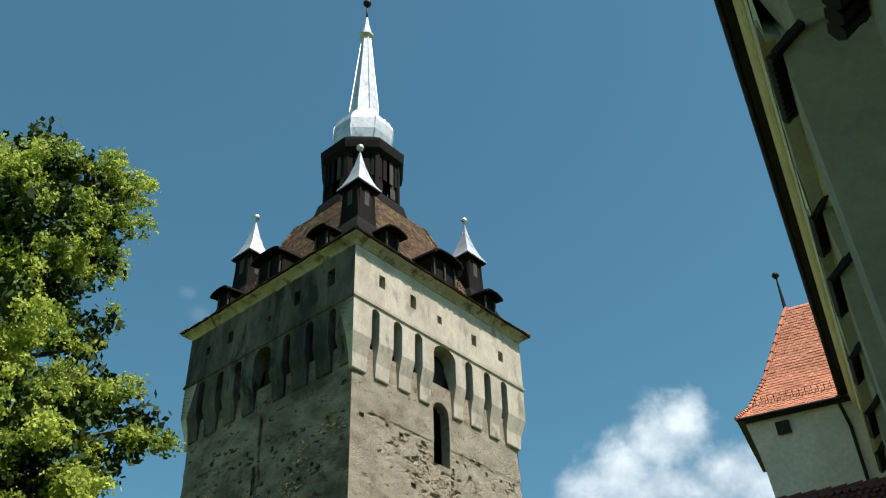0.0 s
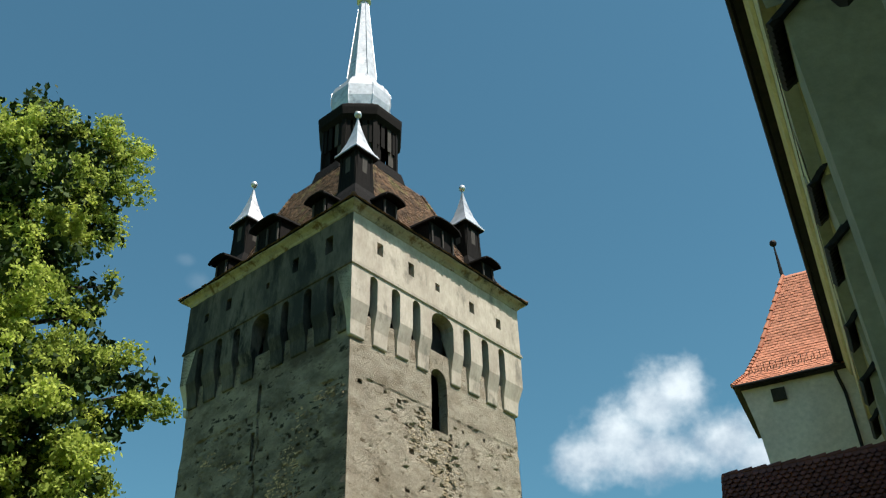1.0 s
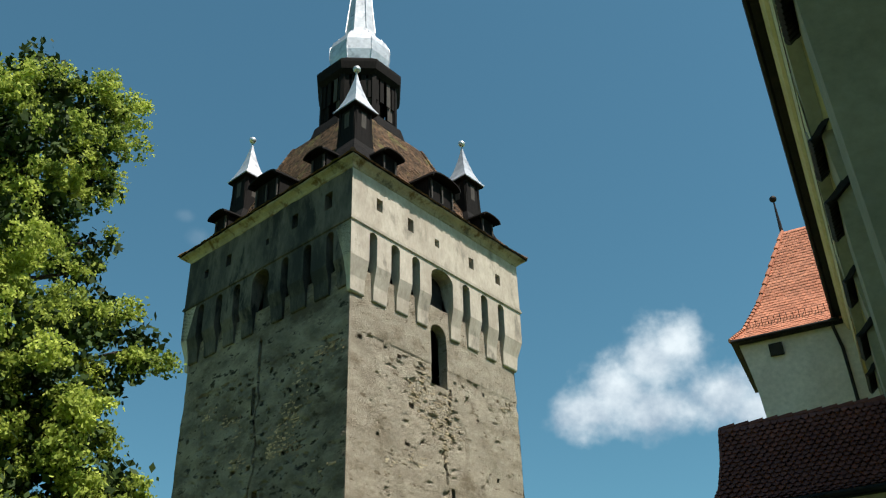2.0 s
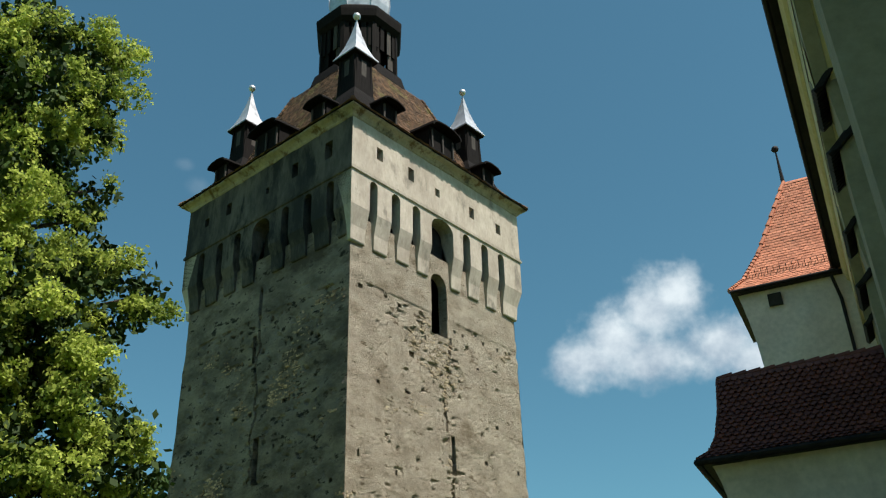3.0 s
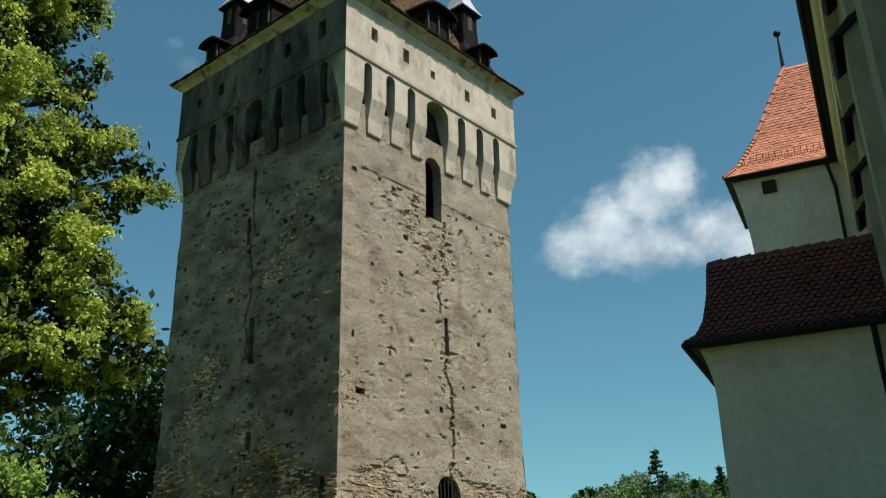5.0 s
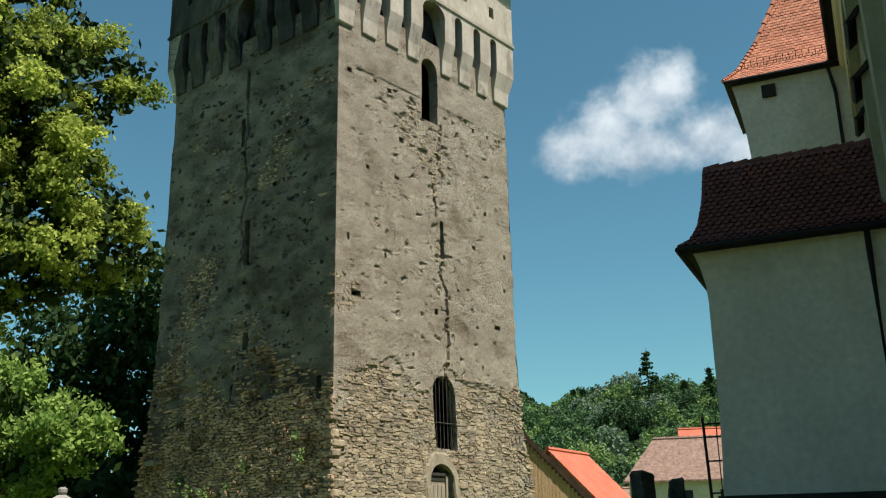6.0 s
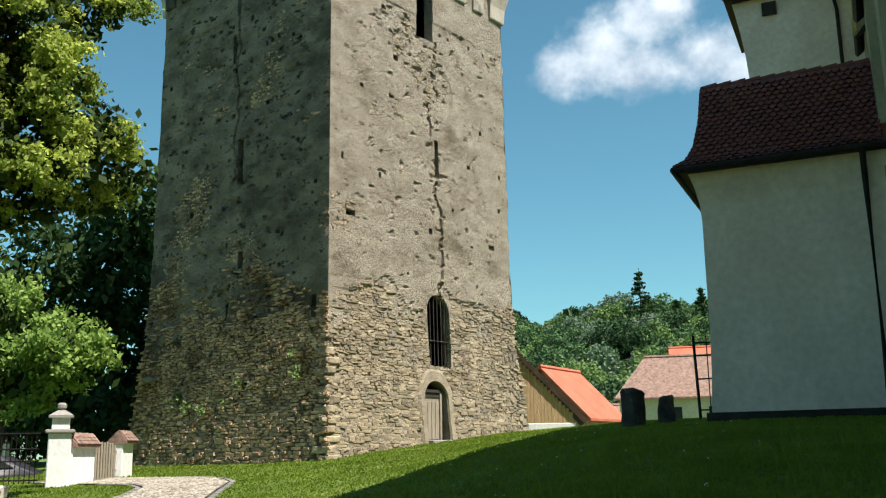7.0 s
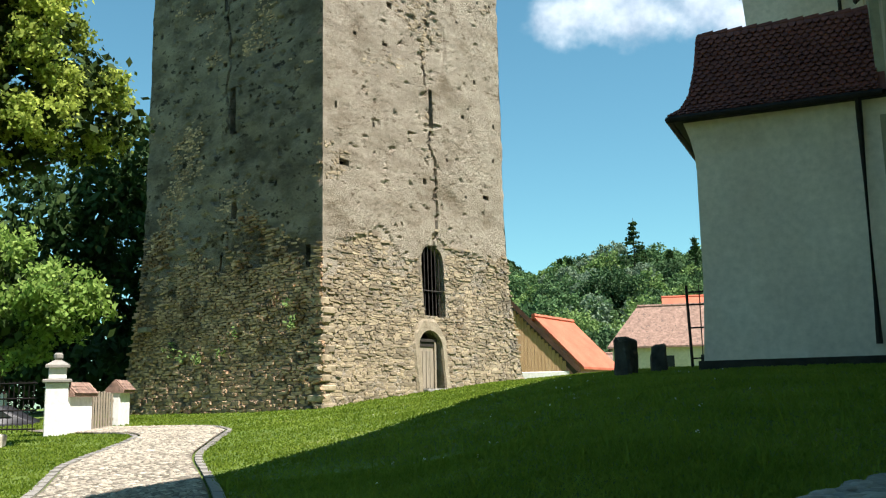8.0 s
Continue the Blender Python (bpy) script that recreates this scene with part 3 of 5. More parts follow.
def turret(cx, cy):
    ob = bpy.data.objects.new("corner_turret", None)
    scene.collection.objects.link(ob)
    ob.parent = tower
    ob.matrix_local = Matrix.Translation((cx, cy, 0))
    bm = bmesh.new()
    loft(bm, [square(1.35, 30.5), square(0.95, 31.5), square(0.66, 32.1), square(0.58, 34.55)])
    part("box", bm, TIMBER, ob, "black boarded turret")
    for a in range(4):
        m = Matrix.Rotation(a * math.pi / 2, 4, "Z")
        for du in (-0.5, 0.5):
            bm = bmesh.new()
            box(bm, (du, -0.62, 33.35), (0.12, 0.06, 2.3), m)
            part("corner_post", bm, TIMBER, ob)
        bm = bmesh.new()
        box(bm, (0.0, -0.61, 33.2), (0.34, 0.03, 1.9), m)
        part("shutter", bm, BOARD, ob)
    bm = bmesh.new()
    loft(bm, [square(0.84, 34.46), square(0.84, 34.52), square(0.64, 34.85), square(0.42, 35.45), square(0.23, 36.2), square(0.1, 36.85), square(0.05, 37.2)])
    part("cap", bm, TIN, ob, "silver sheet-metal pyramid cap")
    bm = bmesh.new()
    loft(bm, [square(0.81, 34.38), square(0.81, 34.455)])
    part("soffit", bm, TIMBER, ob)
    bm = bmesh.new()
    tube(bm, [(0, 0, 37.1), (0, 0, 37.5)], [0.05, 0.04])
    ball(bm, (0, 0, 37.62), 0.21)
    part("finial", bm, TIN, ob, smooth=True)


for su, sv in ((-1, -1), (1, -1), (-1, 1), (1, 1)):
    turret(su * 4.37, sv * 4.37)

# octagonal timber lantern, bulb and spire
T8 = math.pi / 8
k8 = 1 / math.cos(T8)
bm = bmesh.new()
loft(bm, [ring(8, 2.72 * k8, 36.6, T8), ring(8, 2.72 * k8, 36.85, T8), ring(8, 2.5 * k8, 37.7, T8), ring(8, 2.2 * k8, 38.0, T8)])
lantern = part("lantern", bm, TIMBER, tower, "black octagonal timber lantern")
bm = bmesh.new()
loft(bm, [ring(8, 1.55 * k8, 37.9, T8), ring(8, 1.55 * k8, 41.2, T8)])
part("inner_wall", bm, TIMBER, lantern)
for i in range(8):
    a = T8 + i * math.pi / 4
    bm = bmesh.new()
    m = Matrix.Rotation(a, 4, "Z")
    box(bm, (2.2 * k8 - 0.08, 0, 39.4), (0.26, 0.26, 3.2), m)
    part("post", bm, TIMBER, lantern)
    m = Matrix.Rotation(a + T8, 4, "Z")
    for dy in (-0.52, 0.52):
        bm = bmesh.new()
        box(bm, (2.1, dy, 39.5), (0.05, 0.4, 2.5), m)
        part("louvre_board", bm, BOARD if dy > 0 else TIMBER, lantern)
    for dy in (-0.7, -0.25, 0.3, 0.72):
        bm = bmesh.new()
        box(bm, (2.2, dy, 40.2), (0.05, 0.3, 2.0), m)
        part("cladding_board", bm, BOARD if dy == 0.3 and i % 2 else TIMBER, lantern)
bm = bmesh.new()
loft(bm, [ring(8, 2.24 * k8, 40.95, T8), ring(8, 2.48 * k8, 41.25, T8), ring(8, 2.55 * k8, 41.75, T8), ring(8, 2.55 * k8, 41.95, T8), ring(8, 1.8 * k8, 42.75, T8)])
part("lantern_cornice", bm, TIMBER, lantern)
bm = bmesh.new()
loft(bm, [ring(8, r * k8, z, T8) for r, z in ((1.66, 42.4), (1.72, 42.8), (1.84, 43.5), (1.84, 44.4), (1.66, 45.0), (1.3, 45.5), (0.98, 45.95), (0.92, 46.3))])
part("bulb", bm, TIN, tower, "silver octagonal bulb below the spire")
bm = bmesh.new()
loft(bm, [ring(8, r * k8, z, T8) for r, z in ((0.93, 46.25), (0.74, 48.4), (0.56, 50.6), (0.38, 52.9), (0.28, 54.15))])
spire = part("spire", bm, TIN, tower, "slender silver sheet-metal spire")
bm = bmesh.new()
loft(bm, [ring(8, r * k8, z, T8) for r, z in ((0.3, 54.05), (0.48, 54.15), (0.48, 54.3), (0.36, 54.45), (0.2, 55.3), (0.09, 56.2))])
part("collar", bm, TIN, spire)
bm = bmesh.new()
tube(bm, [(0, 0, 56.1), (0, 0, 57.7)], [0.07, 0.05])
ball(bm, (0, 0, 57.85), 0.3)
part("finial", bm, BLACK, spire, "black ball finial", smooth=True)
bm = bmesh.new()
for i in range(8):
    a = T8 + i * math.pi / 4
    c, s = math.cos(a), math.sin(a)
    tube(bm, [(c * 0.95 * k8, s * 0.95 * k8, 46.25), (c * 0.29 * k8, s * 0.29 * k8, 54.15)], [0.03, 0.02], 5)
    tube(bm, [(c * 1.68 * k8, s * 1.68 * k8, 42.45), (c * 1.86 * k8, s * 1.86 * k8, 43.5), (c * 1.86 * k8, s * 1.86 * k8, 44.4), (c * 1.31 * k8, s * 1.31 * k8, 45.52)], [0.03] * 4, 5)
part("seams", bm, TIN, spire)

# barred window and small door in the lit face
IRON = surface("grey_iron", (0.025, 0.02, 0.018), (0.06, 0.052, 0.045), 4, 0.6, 0.2)
grille = thing("window_grille", Matrix.Identity(4), "dark rusty iron bars in the arched tower window", "grille")
grille.matrix_world = tower.matrix_world
for i in range(6):
    u = -0.1 + i * 0.24
    bm = bmesh.new()
    tube(bm, [(u, -half(6.5) + 0.22, 5.05), (u, -half(7.5) + 0.22, 8.15)], [0.02, 0.02], 6)
    part("bar", bm, IRON, grille)
bm = bmesh.new()
tube(bm, [(-0.3, -half(6.2) + 0.2, 6.2), (1.3, -half(6.2) + 0.2, 6.2)], [0.025, 0.025], 6)
part("cross_bar", bm, IRON, grille)
# smooth plaster left round the small door and up to the window sill
u0, u1, _, z1, _, _ = HOLES_A[3]
mid, r = (u0 + u1) / 2, (u1 - u0) / 2
edge = [(-1.0, 0.0, 1.9 + 0.18 * k) for k in range(11)] + [(-math.cos(math.pi * k / 20), math.sin(math.pi * k / 20), z1 - r) for k in range(21)] + [(1.0, 0.0, 3.7 - 0.18 * k) for k in range(11)]
bm = bmesh.new()
rows = []
for k, (cu, cz, zb) in enumerate(edge):
    wide = 0.34 + 0.16 * noise.noise(Vector((k * 0.4, 31, 2))) + 0.25 * cz * cz
    row = []
    for g in (-0.01, 0.02, wide * 0.4, wide * 0.75, wide):
        u, z = mid + cu * (r + g), zb + cz * (r + g)
        d = -0.06 if g < 0 or g == wide else 0.05 + 0.02 * noise.noise(Vector((u * 3, z * 3, 5)))
        row.append(bm.verts.new(face_point(0, u, z, d)))
    rows.append(row)
for a, b in zip(rows, rows[1:]):
    for k in range(4):
        bm.faces.new((a[k], a[k + 1], b[k + 1], b[k]))
part("plaster_surround", bm, MORTAR, tower, "smooth buff plaster round the small door")
d0 = half(2.5) - 0.42
door = part("door", solid_box((-0.14, -d0, 2.92), (1.0, 0.07, 1.76), 0.01), DOORWOOD, tower, "weathered grey plank door")
for i in range(4):
    part("plank", solid_box((-0.5 + i * 0.245, -d0 - 0.05, 2.85), (0.22, 0.03, 1.55), 0.006), DOORWOOD, door)
part("transom_panel", solid_box((-0.14, -d0 - 0.03, 3.9), (1.1, 0.08, 0.22), 0.01), BOARD, tower)
for u in (-0.7, 0.42):
    part("door_frame", solid_box((u, -d0 - 0.05, 3.0), (0.12, 0.14, 2.0), 0.01), DOORWOOD if u > 0 else BOARD, tower)
part("lintel", solid_box((-0.14, -d0 - 0.05, 4.05), (1.3, 0.14, 0.12), 0.01), BOARD, tower)
part("doorstep", solid_box((-0.15, -half(2) - 0.02, 1.93), (1.5, 0.6, 0.22), 0.03), KERB, tower)


def along(s, w, z):
    p = U * s + NL * w
    return Vector((p.x, p.y, z))


CH = Matrix(((NL.x, U.x, 0, 0), (NL.y, U.y, 0, 0), (0, 0, 1, 0), (0, 0, 0, 1)))  # church frame: x = w (out of the wall), y = s (along it)

# ---- church: fortified nave with buttresses ----
church = thing("church", Matrix.Identity(4), "fortified church nave with ochre plaster, buttresses and dark eaves", "church")
flat = Matrix(((-NL.x, U.x, 0, 0), (-NL.y, U.y, 0, 0), (0, 0, 1, 0), (0, 0, 0, 1)))  # x = distance into the wall
church.matrix_world = flat
# the stretch behind the eye is unseen, added to block sky light
C0, C1 = -24.0, 36.0
bm = bmesh.new()
box(bm, (8.0, (C0 + C1) / 2, 8.6), (12.0, C1 - C0, 17.2))
part("wall", bm, OCHRE, church)
BAY, BUTTW = 6.2, 1.25
BUTT = [4.3 + BAY * k for k in range(-4, 5)]
# pointed arches that carry the parapet from buttress to buttress
for a, b in zip(BUTT, BUTT[1:]):
    a = a + BUTTW
    mid, r = (a + b) / 2, (b - a) / 2
    bm = bmesh.new()
    arc = []
    for i in range(17):
        t = i / 16 * 2 - 1
        arc.append((mid + r * t, 13.6 + 2.35 * (1 - abs(t) ** 1.9)))
    for (y0, z0), (y1, z1) in zip(arc, arc[1:]):
        for quad in (((0.62, y0, z0), (0.62, y1, z1), (0.62, y1, 16.2), (0.62, y0, 16.2)), ((0.62, y0, z0), (0.62, y1, z1), (2.0, y1, z1), (2.0, y0, z0))):
            bm.faces.new([bm.verts.new(q) for q in quad])
    arch = part("arch", bm, OCHRE, church)
    # chamfered pale rib along the edge of the arch
    bm = bmesh.new()
    loft(bm, [[(0.6, y, z - 0.02), (0.6, y, z + 0.16), (0.68, y, z + 0.16), (0.9, y, z - 0.03)] for y, z in arc])
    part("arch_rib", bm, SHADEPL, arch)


def buttress_stage(owner, s, front, foot_x, z0, z1, eave, run, rise):
    """One battered stage of a buttress from z0 to z1 under a tiled weathering that drips over its front."""
    bm = bmesh.new()
    loft(bm, [[(x, s + g, z), (x, s + BUTTW - g, z), (2.05, s + BUTTW - g, z), (2.05, s + g, z)] for x, z, g in ((foot_x, z0, 0.0), (front, z1, 0.0))])
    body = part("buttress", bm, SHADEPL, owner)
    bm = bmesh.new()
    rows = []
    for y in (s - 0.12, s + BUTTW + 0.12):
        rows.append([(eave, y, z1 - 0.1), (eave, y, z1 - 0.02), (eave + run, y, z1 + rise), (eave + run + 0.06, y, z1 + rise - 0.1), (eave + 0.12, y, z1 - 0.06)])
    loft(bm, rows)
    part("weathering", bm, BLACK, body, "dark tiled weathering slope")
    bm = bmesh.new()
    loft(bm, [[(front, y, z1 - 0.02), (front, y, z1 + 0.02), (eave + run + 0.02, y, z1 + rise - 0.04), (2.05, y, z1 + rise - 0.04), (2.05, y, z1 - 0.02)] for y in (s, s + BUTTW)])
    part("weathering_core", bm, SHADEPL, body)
    for k in range(12):
        y = s - 0.05 + k * (BUTTW + 0.1) / 11
        bm = bmesh.new()
        tube(bm, [(eave - 0.06, y, z1 - 0.13), (eave + 0.1, y, z1 - 0.01), (eave + run * 0.7, y, z1 + rise * 0.72)], [0.075, 0.07, 0.05], 6)
        part("drip_tile", bm, BLACK, body)


for k, s in enumerate(BUTT):
    if k == 4:
        buttress_stage(church, s - 1.3, 0.80, 0.62, 0.0, 6.0, 0.66, 0.42, 0.42)
    else:
        buttress_stage(church, s, 0.70, 0.76, 0.0, 12.0, 0.55, 0.5, 0.42)
    if k > 5:
        buttress_stage(church, s, 0.78, 0.86, 12.3, 13.5, 0.6, 0.36, 0.4)
    bm = bmesh.new()
    loft(bm, [[(x, s, z), (x, s + BUTTW, z), (2.05, s + BUTTW, z), (2.05, s, z)] for x, z in ((1.02, 12.2), (1.0, 13.4), (0.66, 14.9), (0.62, 16.2))])
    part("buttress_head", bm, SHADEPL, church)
bm = holed_wall(np.arange(C0, C1 + 0.1, 1.5), [16.15, 17.0, 18.4], [(s, s + 0.14, 16.6, 17.5, False, 0.3) for s in np.arange(4.9, 33, 2.9)], lambda u, z, d: Vector((0.6 + (0 if d is None else -d), u, z)))
part("parapet_wall", bm, OCHRE, church)
bm = bmesh.new()
box(bm, (1.35, (C0 + C1) / 2, 16.17), (1.46, C1 - C0, 0.06))
part("parapet_floor", bm, OCHRE, church)
bm = bmesh.new()
loft(bm, [[(x, y, z) for x, z in ((0.59, 18.05), (0.5, 18.12), (0.47, 18.3), (0.41, 18.42), (0.41, 18.6), (0.7, 18.6))] for y in (C0, C1)])
part("cornice", bm, OCHRE, church)
bm = bmesh.new()
box(bm, (0.31, (C0 + C1) / 2, 18.6), (0.22, C1 - C0, 0.08))
part("soffit", bm, BLACK, church, "dark eaves boards")
bm = bmesh.new()
loft(bm, [[(x, y, z) for x, z in ((0.17, 18.66), (0.17, 18.82), (7.5, 27.5), (7.6, 27.3), (0.62, 18.63))] for y in (C0 - 0.3, C1 + 0.2)])
loft(bm, [[(15 - x, y, z) for x, z in ((0.17, 18.66), (0.17, 18.82), (7.5, 27.5), (7.6, 27.3), (0.62, 18.63))] for y in (C0 - 0.3, C1 + 0.2)])
part("roof", bm, TILE_S, church, "dark tiled nave roof")
bm = bmesh.new()
tube(bm, [(0.13, C0 - 0.3, 18.68), (0.13, C1 + 0.2, 18.68)], [0.09, 0.09], 8)
part("gutter", bm, BLACK, church, "dark rain gutter")
bm = bmesh.new()
for y in (C0 + 0.1, C1 - 0.1):
    bm.faces.new([bm.verts.new(p) for p in ((0.7, y, 18.7), (7.5, y, 27.3), (14.3, y, 18.7), (14.3, y, 0), (2.0, y, 0))])
part("gable_wall", bm, OCHRE, church)


def tiled_slope(place, length, rise_pts, wide, gap, lip, jitter=0.008, rounded=True):
    """Plain tiles in courses: place(u, h, z, lift) gives a spot on the slope. Returns vertices, faces and tile centres."""
    verts, faces, mids = [], [], []
    run = np.cumsum([0] + [math.dist(a, b) for a, b in zip(rise_pts, rise_pts[1:])])
    hs, zs = [p[0] for p in rise_pts], [p[1] for p in rise_pts]
    for n, c in enumerate(np.arange(0, run[-1] - gap * 0.5, gap)):
        u0, u1 = length(np.interp(c, run, zs))
        u = u0 - (n % 2) * wide / 2
        while u < u1:
            j = rng.uniform(-jitter, jitter)
            k = len(verts)
            a, b = max(u + 0.006, u0), min(u + wide - 0.006, u1)
            if b - a > 0.03:
                low, mid_, top = c - 0.01 + j, c + 0.05 + j, min(run[-1], c + gap * 1.35)
                q = (b - a) * 0.28 if rounded else 0.0
                for uu, cc, lift in ((a + q, low, lip + j), (b - q, low, lip + j), (b, mid_, lip + j), (b, top, 0.01), (a, top, 0.01), (a, mid_, lip + j), (a + q, low, lip * 0.3), (b - q, low, lip * 0.3)):
                    verts.append(place(uu, np.interp(cc, run, hs), np.interp(cc, run, zs), lift))
                faces += [(k, k + 1, k + 2, k + 3, k + 4, k + 5), (k, k + 1, k + 7, k + 6)]
                mids.append(k)
            u += wide
    return verts, faces, mids


# ---- sacristy: white lower building against the nave ----
sac = thing("sacristy", CH @ Matrix.Translation((0, 0, 0.12)), "white limewashed sacristy with a steep dark red tiled roof", "building")
S0, S1, W1 = 23.0, 27.2, 3.38


def batter(z):
    """How far the side wall stands out: battered foot, coved head under the eaves."""
    return 0.10 * max(0.0, (4.2 - z) / 2.5) + (0.26 * max(0.0, (z - 6.9) / 1.15) ** 2)


rows = []
for z in (1.0, 2.2, 3.2, 4.2, 5.5, 6.8, 7.2, 7.6, 7.9, 8.06):
    b = batter(z)
    rows.append([(-1.0, S0 - b, z), (W1 + b, S0 - b, z), (W1 + b, S1 + b, z), (-1.0, S1 + b, z)])
bm = bmesh.new()
loft(bm, rows)
bmesh.ops.subdivide_edges(bm, edges=[e for e in bm.edges if e.calc_length() > 2], cuts=10, use_grid_fill=True)
strew(bm, 0.03, 0.7)
part("wall", bm, LIME, sac, "white limewashed wall with damp stains")
# dark strip along the wall foot; its colour stands in for shadow
bm = bmesh.new()
loft(bm, [[(-1, S0 - 0.2, z) , (W1 + 0.2, S0 - 0.2, z), (W1 + 0.2, S1, z), (-1, S1, z)] for z in (1.2, 2.24)])
strew(bm, 0.05, 2.0)
part("plinth", bm, FOOTSHADE, sac, "near-black strip painting the shadow at the wall foot")
ridge_z = 10.5
front = [(S0 - 0.55, 8.08), (S0 - 0.3, 8.28), (S0 - 0.08, 8.66), (S0 + 0.4, 9.5), (S0 + 0.85, ridge_z)]
hipw = [(W1 + 0.5, 8.08), (W1 + 0.22, 8.28), (W1 + 0.05, 8.66), (W1 - 0.06, 9.5), (W1 - 0.1, ridge_z)]
back = [(S1 + 0.5, 8.08), (S1 + 0.3, 8.28), (S1 + 0.05, 8.66), (S1 - 0.5, 9.5), (S0 + 1.1, ridge_z)]
bm = bmesh.new()
loft(bm, [[(-0.9, f[0], f[1]), (h[0], f[0], f[1]), (h[0], k[0], f[1]), (-0.9, k[0], f[1])] for f, h, k in zip(front, hipw, back)])
sroof = part("roof", bm, TILE_S, sac, "steep dark red beaver-tail tile roof")


def on_front(u, s, z, lift):
    return Vector((u, s - lift * 0.85, z + lift * 0.5))


def span(z):
    return -0.75, float(np.interp(z, [p[1] for p in hipw], [p[0] for p in hipw]))


sv, sf, mids = tiled_slope(on_front, span, front, 0.185, 0.145, 0.065, 0.008)
bm_rest_v, bm_rest_f = [], []
for n, k in enumerate(mids):
    if n < 290:
        o = raw("tile", [v - sv[k] for v in sv[k:k + 8]], [(0, 1, 2, 3, 4, 5), (0, 1, 7, 6)], TILE_SP, sroof)
        o.location = sv[k]
    else:
        b0 = len(bm_rest_v)
        bm_rest_v += sv[k:k + 8]
        bm_rest_f += [tuple(b0 + i for i in (0, 1, 2, 3, 4, 5)), tuple(b0 + i for i in (0, 1, 7, 6))]
tagged(raw("upper_tiles", bm_rest_v, bm_rest_f, TILE_S, sroof), kind="stuff")
bm = bmesh.new()
for k in range(18):
    t = k / 18 * 4
    i = min(int(t), 3)
    f = t - i
    p = Vector((hipw[i][0] * (1 - f) + hipw[i + 1][0] * f, front[i][0] * (1 - f) + front[i + 1][0] * f, hipw[i][1] * (1 - f) + hipw[i + 1][1] * f + 0.02))
    t = min(3.999, (k + 1.25) / 18 * 4)
    i = int(t)
    f = t - i
    q = Vector((hipw[i][0] * (1 - f) + hipw[i + 1][0] * f, front[i][0] * (1 - f) + front[i + 1][0] * f, hipw[i][1] * (1 - f) + hipw[i + 1][1] * f))
    tube(bm, [p, q], [0.055, 0.045], 6)
part("hip_tiles", bm, TILE_S, sroof)
for k in range(11):
    bm = bmesh.new()
    x = -0.7 + k * 0.36
    tube(bm, [(x, S0 + 0.95, ridge_z + 0.03), (x + 0.4, S0 + 0.95, ridge_z + 0.0)], [0.12, 0.1], 8)
    part("ridge_tile", bm, TILE_SP, sroof)
bm = bmesh.new()
tube(bm, [(-0.8, S0 - 0.56, 8.02), (W1 + 0.5, S0 - 0.56, 8.02)], [0.085, 0.085], 8)
tube(bm, [(W1 + 0.51, S0 - 0.56, 8.02), (W1 + 0.51, S1 + 0.5, 8.02)], [0.085, 0.085], 8)
part("gutter", bm, BLACK, sac, "black half-round gutter")
bm = bmesh.new()
loft(bm, [[(-0.9, S0 - 0.48, z), (W1 + 0.42, S0 - 0.48, z), (W1 + 0.42, S1 + 0.48, z), (-0.9, S1 + 0.48, z)] for z in (7.98, 8.07)])
part("soffit", bm, BLACK, sac)
bm = bmesh.new()
tube(bm, [(-0.3, S0 - 0.55, 7.98), (-0.3, S0 - 0.2, 7.5), (-0.3, S0 - 0.24, 2.5)], [0.07, 0.07, 0.07], 8)
part("downpipe", bm, BLACK, sac, "black downpipe")

# ---- small tower with orange roof behind the sacristy ----
bt = thing("stair_tower", CH, "white plastered tower with an orange tiled hipped roof", "tower")
B0, B1, BW = 36.0, 40.2, 3.12
rows = []
for z in (1.0, 9.0, 15.0, 16.3, 17.2, 17.9, 18.45):
    b = 0.42 * max(0.0, (z - 15.0) / 3.35) ** 1.6
    rows.append([(-1.5, B0 - b * 0.4, z), (BW + b, B0 - b * 0.4, z), (BW + b, B1 + b, z), (-1.5, B1 + b, z)])
bm = bmesh.new()
loft(bm, rows)
part("wall", bm, LIME, bt)
# dark box on the wall in place of a shaded opening
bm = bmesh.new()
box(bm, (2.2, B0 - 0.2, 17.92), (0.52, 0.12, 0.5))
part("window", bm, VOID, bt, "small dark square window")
bfront = [(B0 - 0.5, 18.5), (B0 - 0.05, 19.05), (B0 + 0.6, 20.4), (B0 + 1.9, 24.2)]
bhip = [(BW + 0.7, 18.5), (BW + 0.14, 19.05), (BW - 0.6, 20.4), (0.95, 24.2)]
bback = [(B1 + 0.7, 18.5), (B1 + 0.2, 19.05), (B1 - 0.6, 20.4), (B0 + 2.3, 24.2)]
bm = bmesh.new()
loft(bm, [[(-1.6, f[0], f[1]), (h[0], f[0], f[1]), (h[0], k[0], f[1]), (-1.6, k[0], f[1])] for f, h, k in zip(bfront, bhip, bback)])
broof = part("roof", bm, TILE_O, bt, "orange plain tile roof with snow guards")


def bspan(z):
    return -0.9, float(np.interp(z, [p[1] for p in bhip], [p[0] for p in bhip]))


bv, bf, _ = tiled_slope(on_front, bspan, bfront, 0.18, 0.16, 0.035, rounded=False)
tagged(raw("tiles", bv, bf, TILE_O, broof), kind="stuff")
bm = bmesh.new()
for a, b, c, d in zip(bhip, bhip[1:], bfront, bfront[1:]):
    for k in range(8):
        p = Vector((a[0], c[0], a[1])).lerp(Vector((b[0], d[0], b[1])), k / 8)
        q = Vector((a[0], c[0], a[1])).lerp(Vector((b[0], d[0], b[1])), (k + 1.2) / 8)
        tube(bm, [p + Vector((0, 0, 0.04)), q], [0.11, 0.08], 6)
